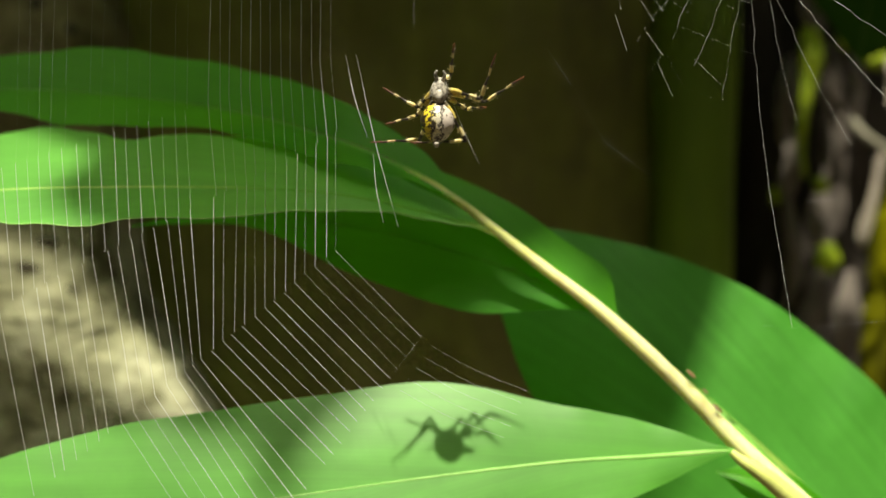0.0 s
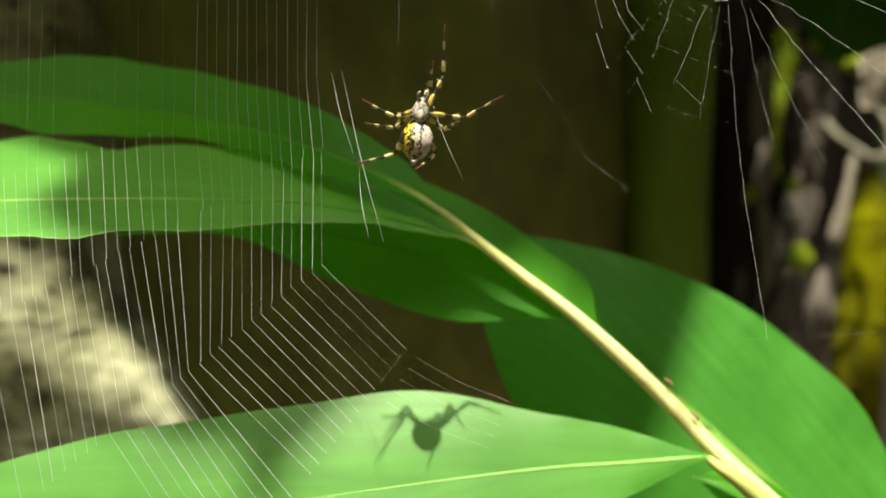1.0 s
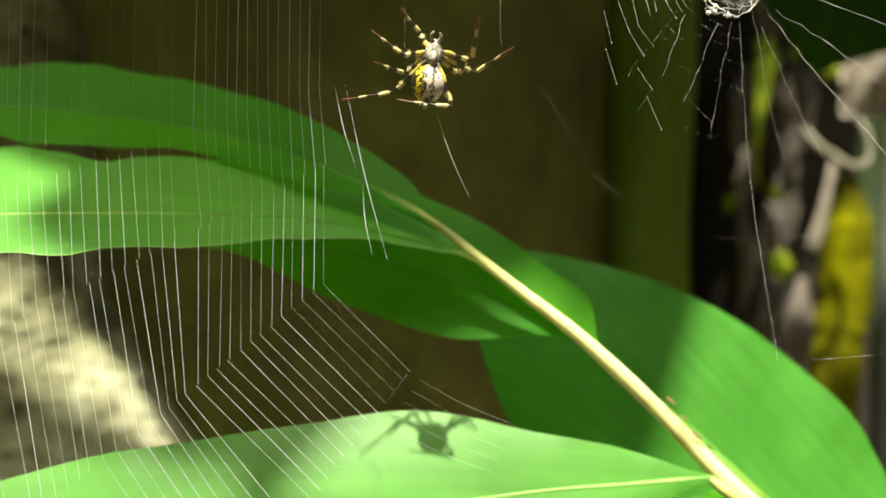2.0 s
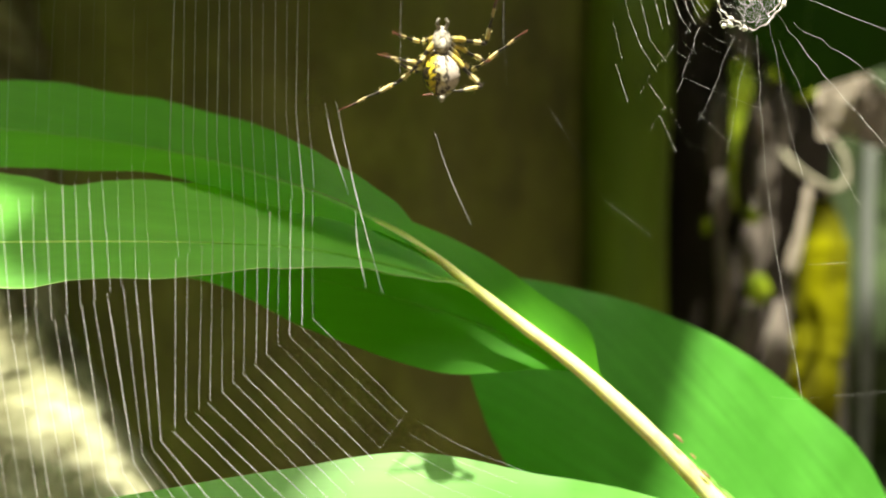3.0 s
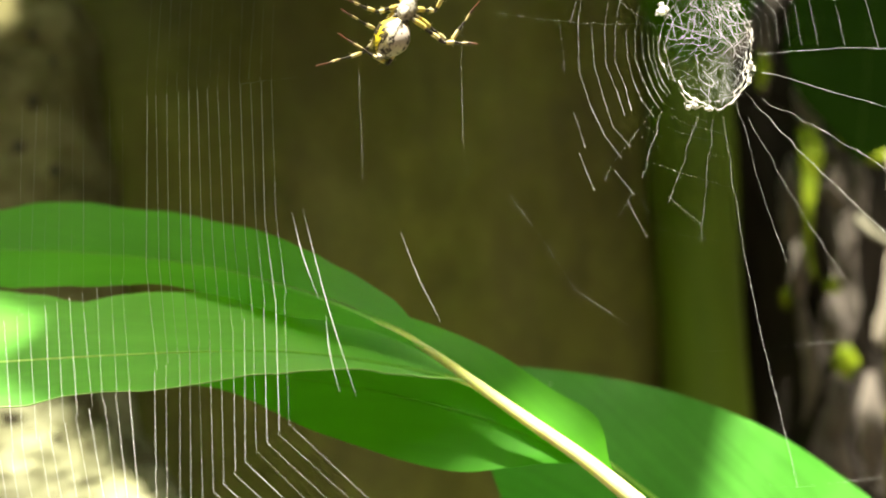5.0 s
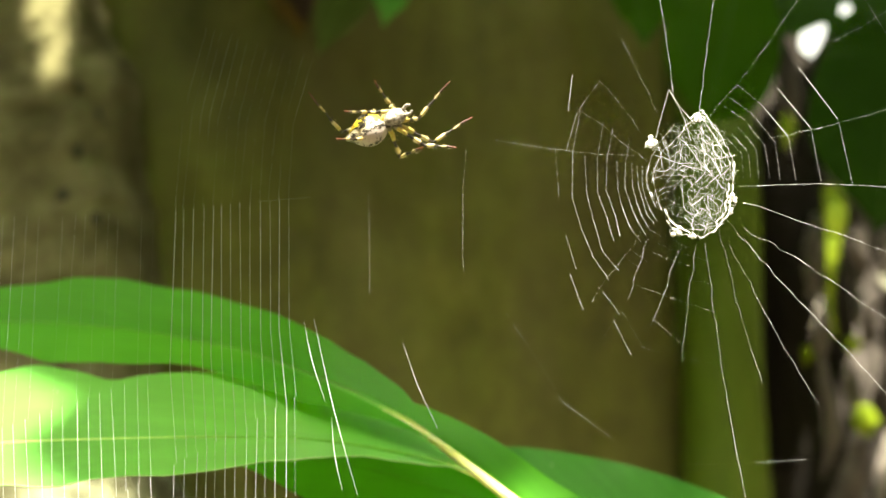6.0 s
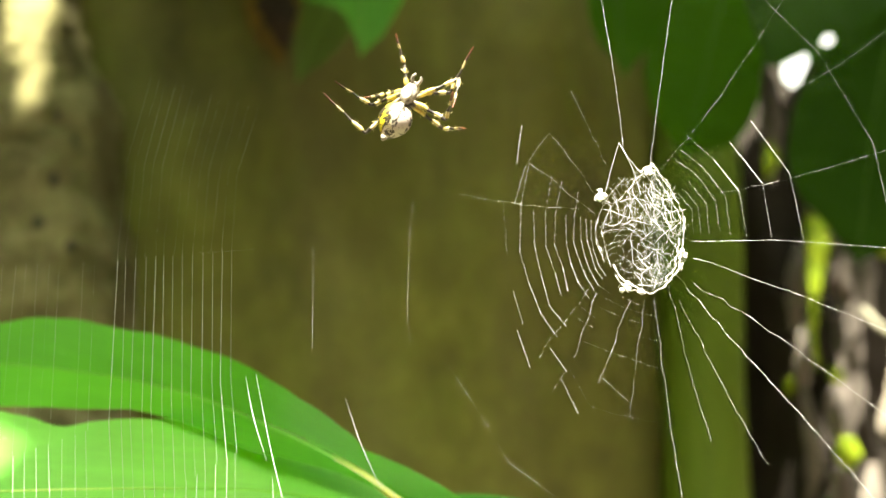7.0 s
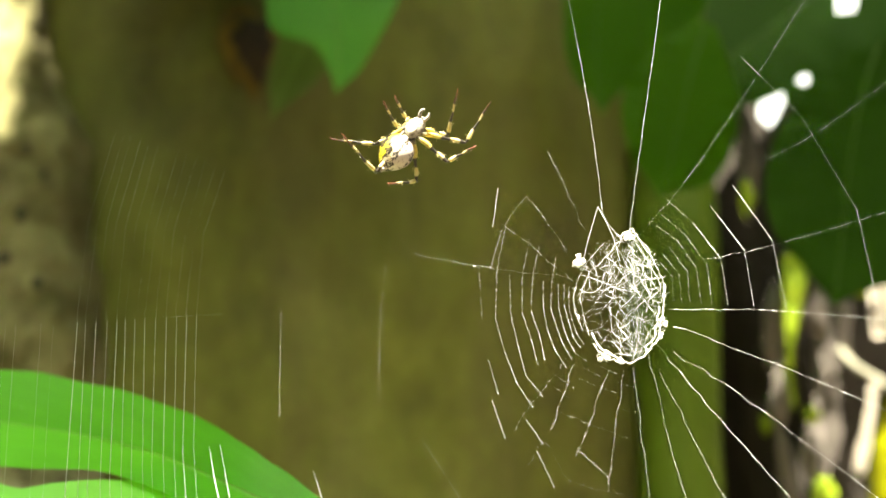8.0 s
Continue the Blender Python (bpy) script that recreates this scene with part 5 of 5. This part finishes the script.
def turned(x, z, lean):
    """A place off the breast plate, in the frame of the leaning body."""
    c, n = math.cos(radians(lean)), math.sin(radians(lean))
    return x * c - z * n, x * n + z * c


def spider():
    base = tagged(new("spider"), "garden spider with yellow, black and cream banded legs", "spider")
    bm = bmesh.new()
    bmesh.ops.create_uvsphere(bm, u_segments=28, v_segments=20, radius=1)
    for v in bm.verts:
        s = (v.co.z + 1) / 2
        taper = 0.78 + 0.42 * math.sin(math.pi * min(1, (1 - s) * 0.85 + 0.1)) - 0.30 * (1 - s) ** 3
        bumpy = 1 + 0.05 * noise.noise(v.co * 3)
        v.co = Vector((v.co.x * 0.0051 * taper * bumpy, v.co.y * 0.0040 * taper * bumpy + 0.0015, v.co.z * 0.0076 - 0.0085))
    part("abdomen", bm, BELLY, base, "striped yellow, black and cream abdomen")
    bm = bmesh.new()
    bmesh.ops.create_uvsphere(bm, u_segments=20, v_segments=14, radius=1)
    for v in bm.verts:
        v.co = Vector((v.co.x * 0.0031 * (1 - 0.25 * max(0, v.co.z)), v.co.y * 0.0023, v.co.z * 0.0045 + 0.0022))
    part("cephalothorax", bm, HEAD, base, "grey-brown hairy front body")
    bm = bmesh.new()
    bmesh.ops.create_uvsphere(bm, u_segments=16, v_segments=10, radius=1)
    for v in bm.verts:
        v.co = Vector((v.co.x * 0.0012, v.co.y * 0.0006 - 0.0020, v.co.z * 0.0019 + 0.0006))
    part("sternum", bm, STERNUM, base, "white breast plate")
    for sx in (-1, 1):
        bm = bmesh.new()
        tube(bm, spline([(0.0009 * sx, -0.001, 0.0055), (0.0016 * sx, -0.0022, 0.0072), (0.0010 * sx, -0.0028, 0.0085)], 8), [0.0007 - 0.00004 * k for k in range(9)], 8)
        part("palp", bm, HEAD, base)
    bm = bmesh.new()
    tube(bm, [(0, 0.0005, -0.0150), (0, 0.0006, -0.0160), (0, 0.0006, -0.0168)], [0.0013, 0.0010, 0.0005], 10)
    part("spinneret", bm, HEAD, base)
    out = {}
    for name in LEGS:
        a, b_ = leg_sizes(name)
        thigh = part("leg", limb(a * 0.001, [0.0006, 0.0008, 0.0009, 0.00085, 0.00062, 0.00048, 0.00068, 0.0007, 0.0005], 3), THIGH_MAT, base, "yellow and black banded leg")
        shank = part("lower_leg", limb(b_ * 0.001, [0.00046, 0.00066, 0.0007, 0.00055, 0.00034, 0.00032, 0.0004, 0.00036, 0.00028, 0.00022, 0.00011], 5), SHANK_MAT, thigh, "cream and black banded lower leg")
        out[name] = (thigh, shank, a, b_)
    return base, out


def limb(length, radii, seed):
    """One length of a leg along +z, with swollen joints, short bristles and its own band map."""
    bm = bmesh.new()
    uvl = bm.loops.layers.uv.new("UVMap")
    n, sides = 30, 9
    tube(bm, [(0.00012 * math.sin(k * 0.5), 0, length * k / n) for k in range(n + 1)], [curve1(radii, k / n) for k in range(n + 1)], sides)
    rnd = random.Random(seed)
    for k in range(26):
        f, a = rnd.uniform(0.1, 0.95), rnd.uniform(0, 6.283)
        r = curve1(radii, f)
        p = Vector((r * math.cos(a), r * math.sin(a), length * f))
        tube(bm, [p * 1.0, p + Vector((math.cos(a) * 0.0009, math.sin(a) * 0.0009, 0.0006))], [0.00007, 0.00003], 3, False)
    for f in bm.faces:
        for lp in f.loops:
            lp[uvl].uv = (0, min(1, max(0, lp.vert.co.z / length)))
    return bm


spider_ob, leg_obs = spider()

def aim(origin, turn, tip):
    """A pose whose +z is turned clockwise from up and then tipped off the picture plane, both in degrees."""
    return Matrix.Translation(origin) @ Matrix.Rotation(radians(turn), 4, "Y") @ Matrix.Rotation(radians(tip), 4, "X")


def motions():
    walk(spider_ob, [(t, pose(x, y, z, 0, a, 0)) for t, x, y, z, a in SPIDER])
    for name, (thigh, shank, up, low) in leg_obs.items():
        x, z, d = LEGS[name]
        keys, last = [], (None, None)
        for t, kx, kz, tx, tz in STEPS[name]:
            lean = float(np.interp(t, [r[0] for r in SPIDER], [r[4] for r in SPIDER]))
            knee, tip = turned(kx, kz, lean), turned(tx, tz, lean)
            ways = []
            for k, ((ax, az), (bx, bz), size) in enumerate((((x, z), knee, up), (knee, tip, low))):
                turn = math.degrees(math.atan2(bx - ax, bz - az))
                if last[k] is not None:
                    turn += 360 * round((last[k] - turn) / 360)
                tipped = math.degrees(math.acos(min(1, math.hypot(bx - ax, bz - az) / size)))
                ways += [turn, min(tipped, 66) * (-0.9 if k == 0 else 0.9)]
            last = (ways[0], ways[2])
            keys.append((t, *ways))
        rows = []
        for a, b_ in zip(keys, keys[1:]):
            for f in (0, 1 / 3, 2 / 3):
                rows.append([p + (q - p) * f for p, q in zip(a, b_)])
        rows.append(list(keys[-1]))
        thighs, shanks = [], []
        for t, a, ta, b_, tb in rows:
            m = aim((x * 0.001, -d * 0.001, z * 0.001), a, ta)
            knee = m @ Vector((0, 0, up * 0.001))
            thighs.append((t, m))
            shanks.append((t, m.inverted() @ aim(knee, b_, tb)))
        walk(thigh, thighs)
        walk(shank, shanks)


motions()
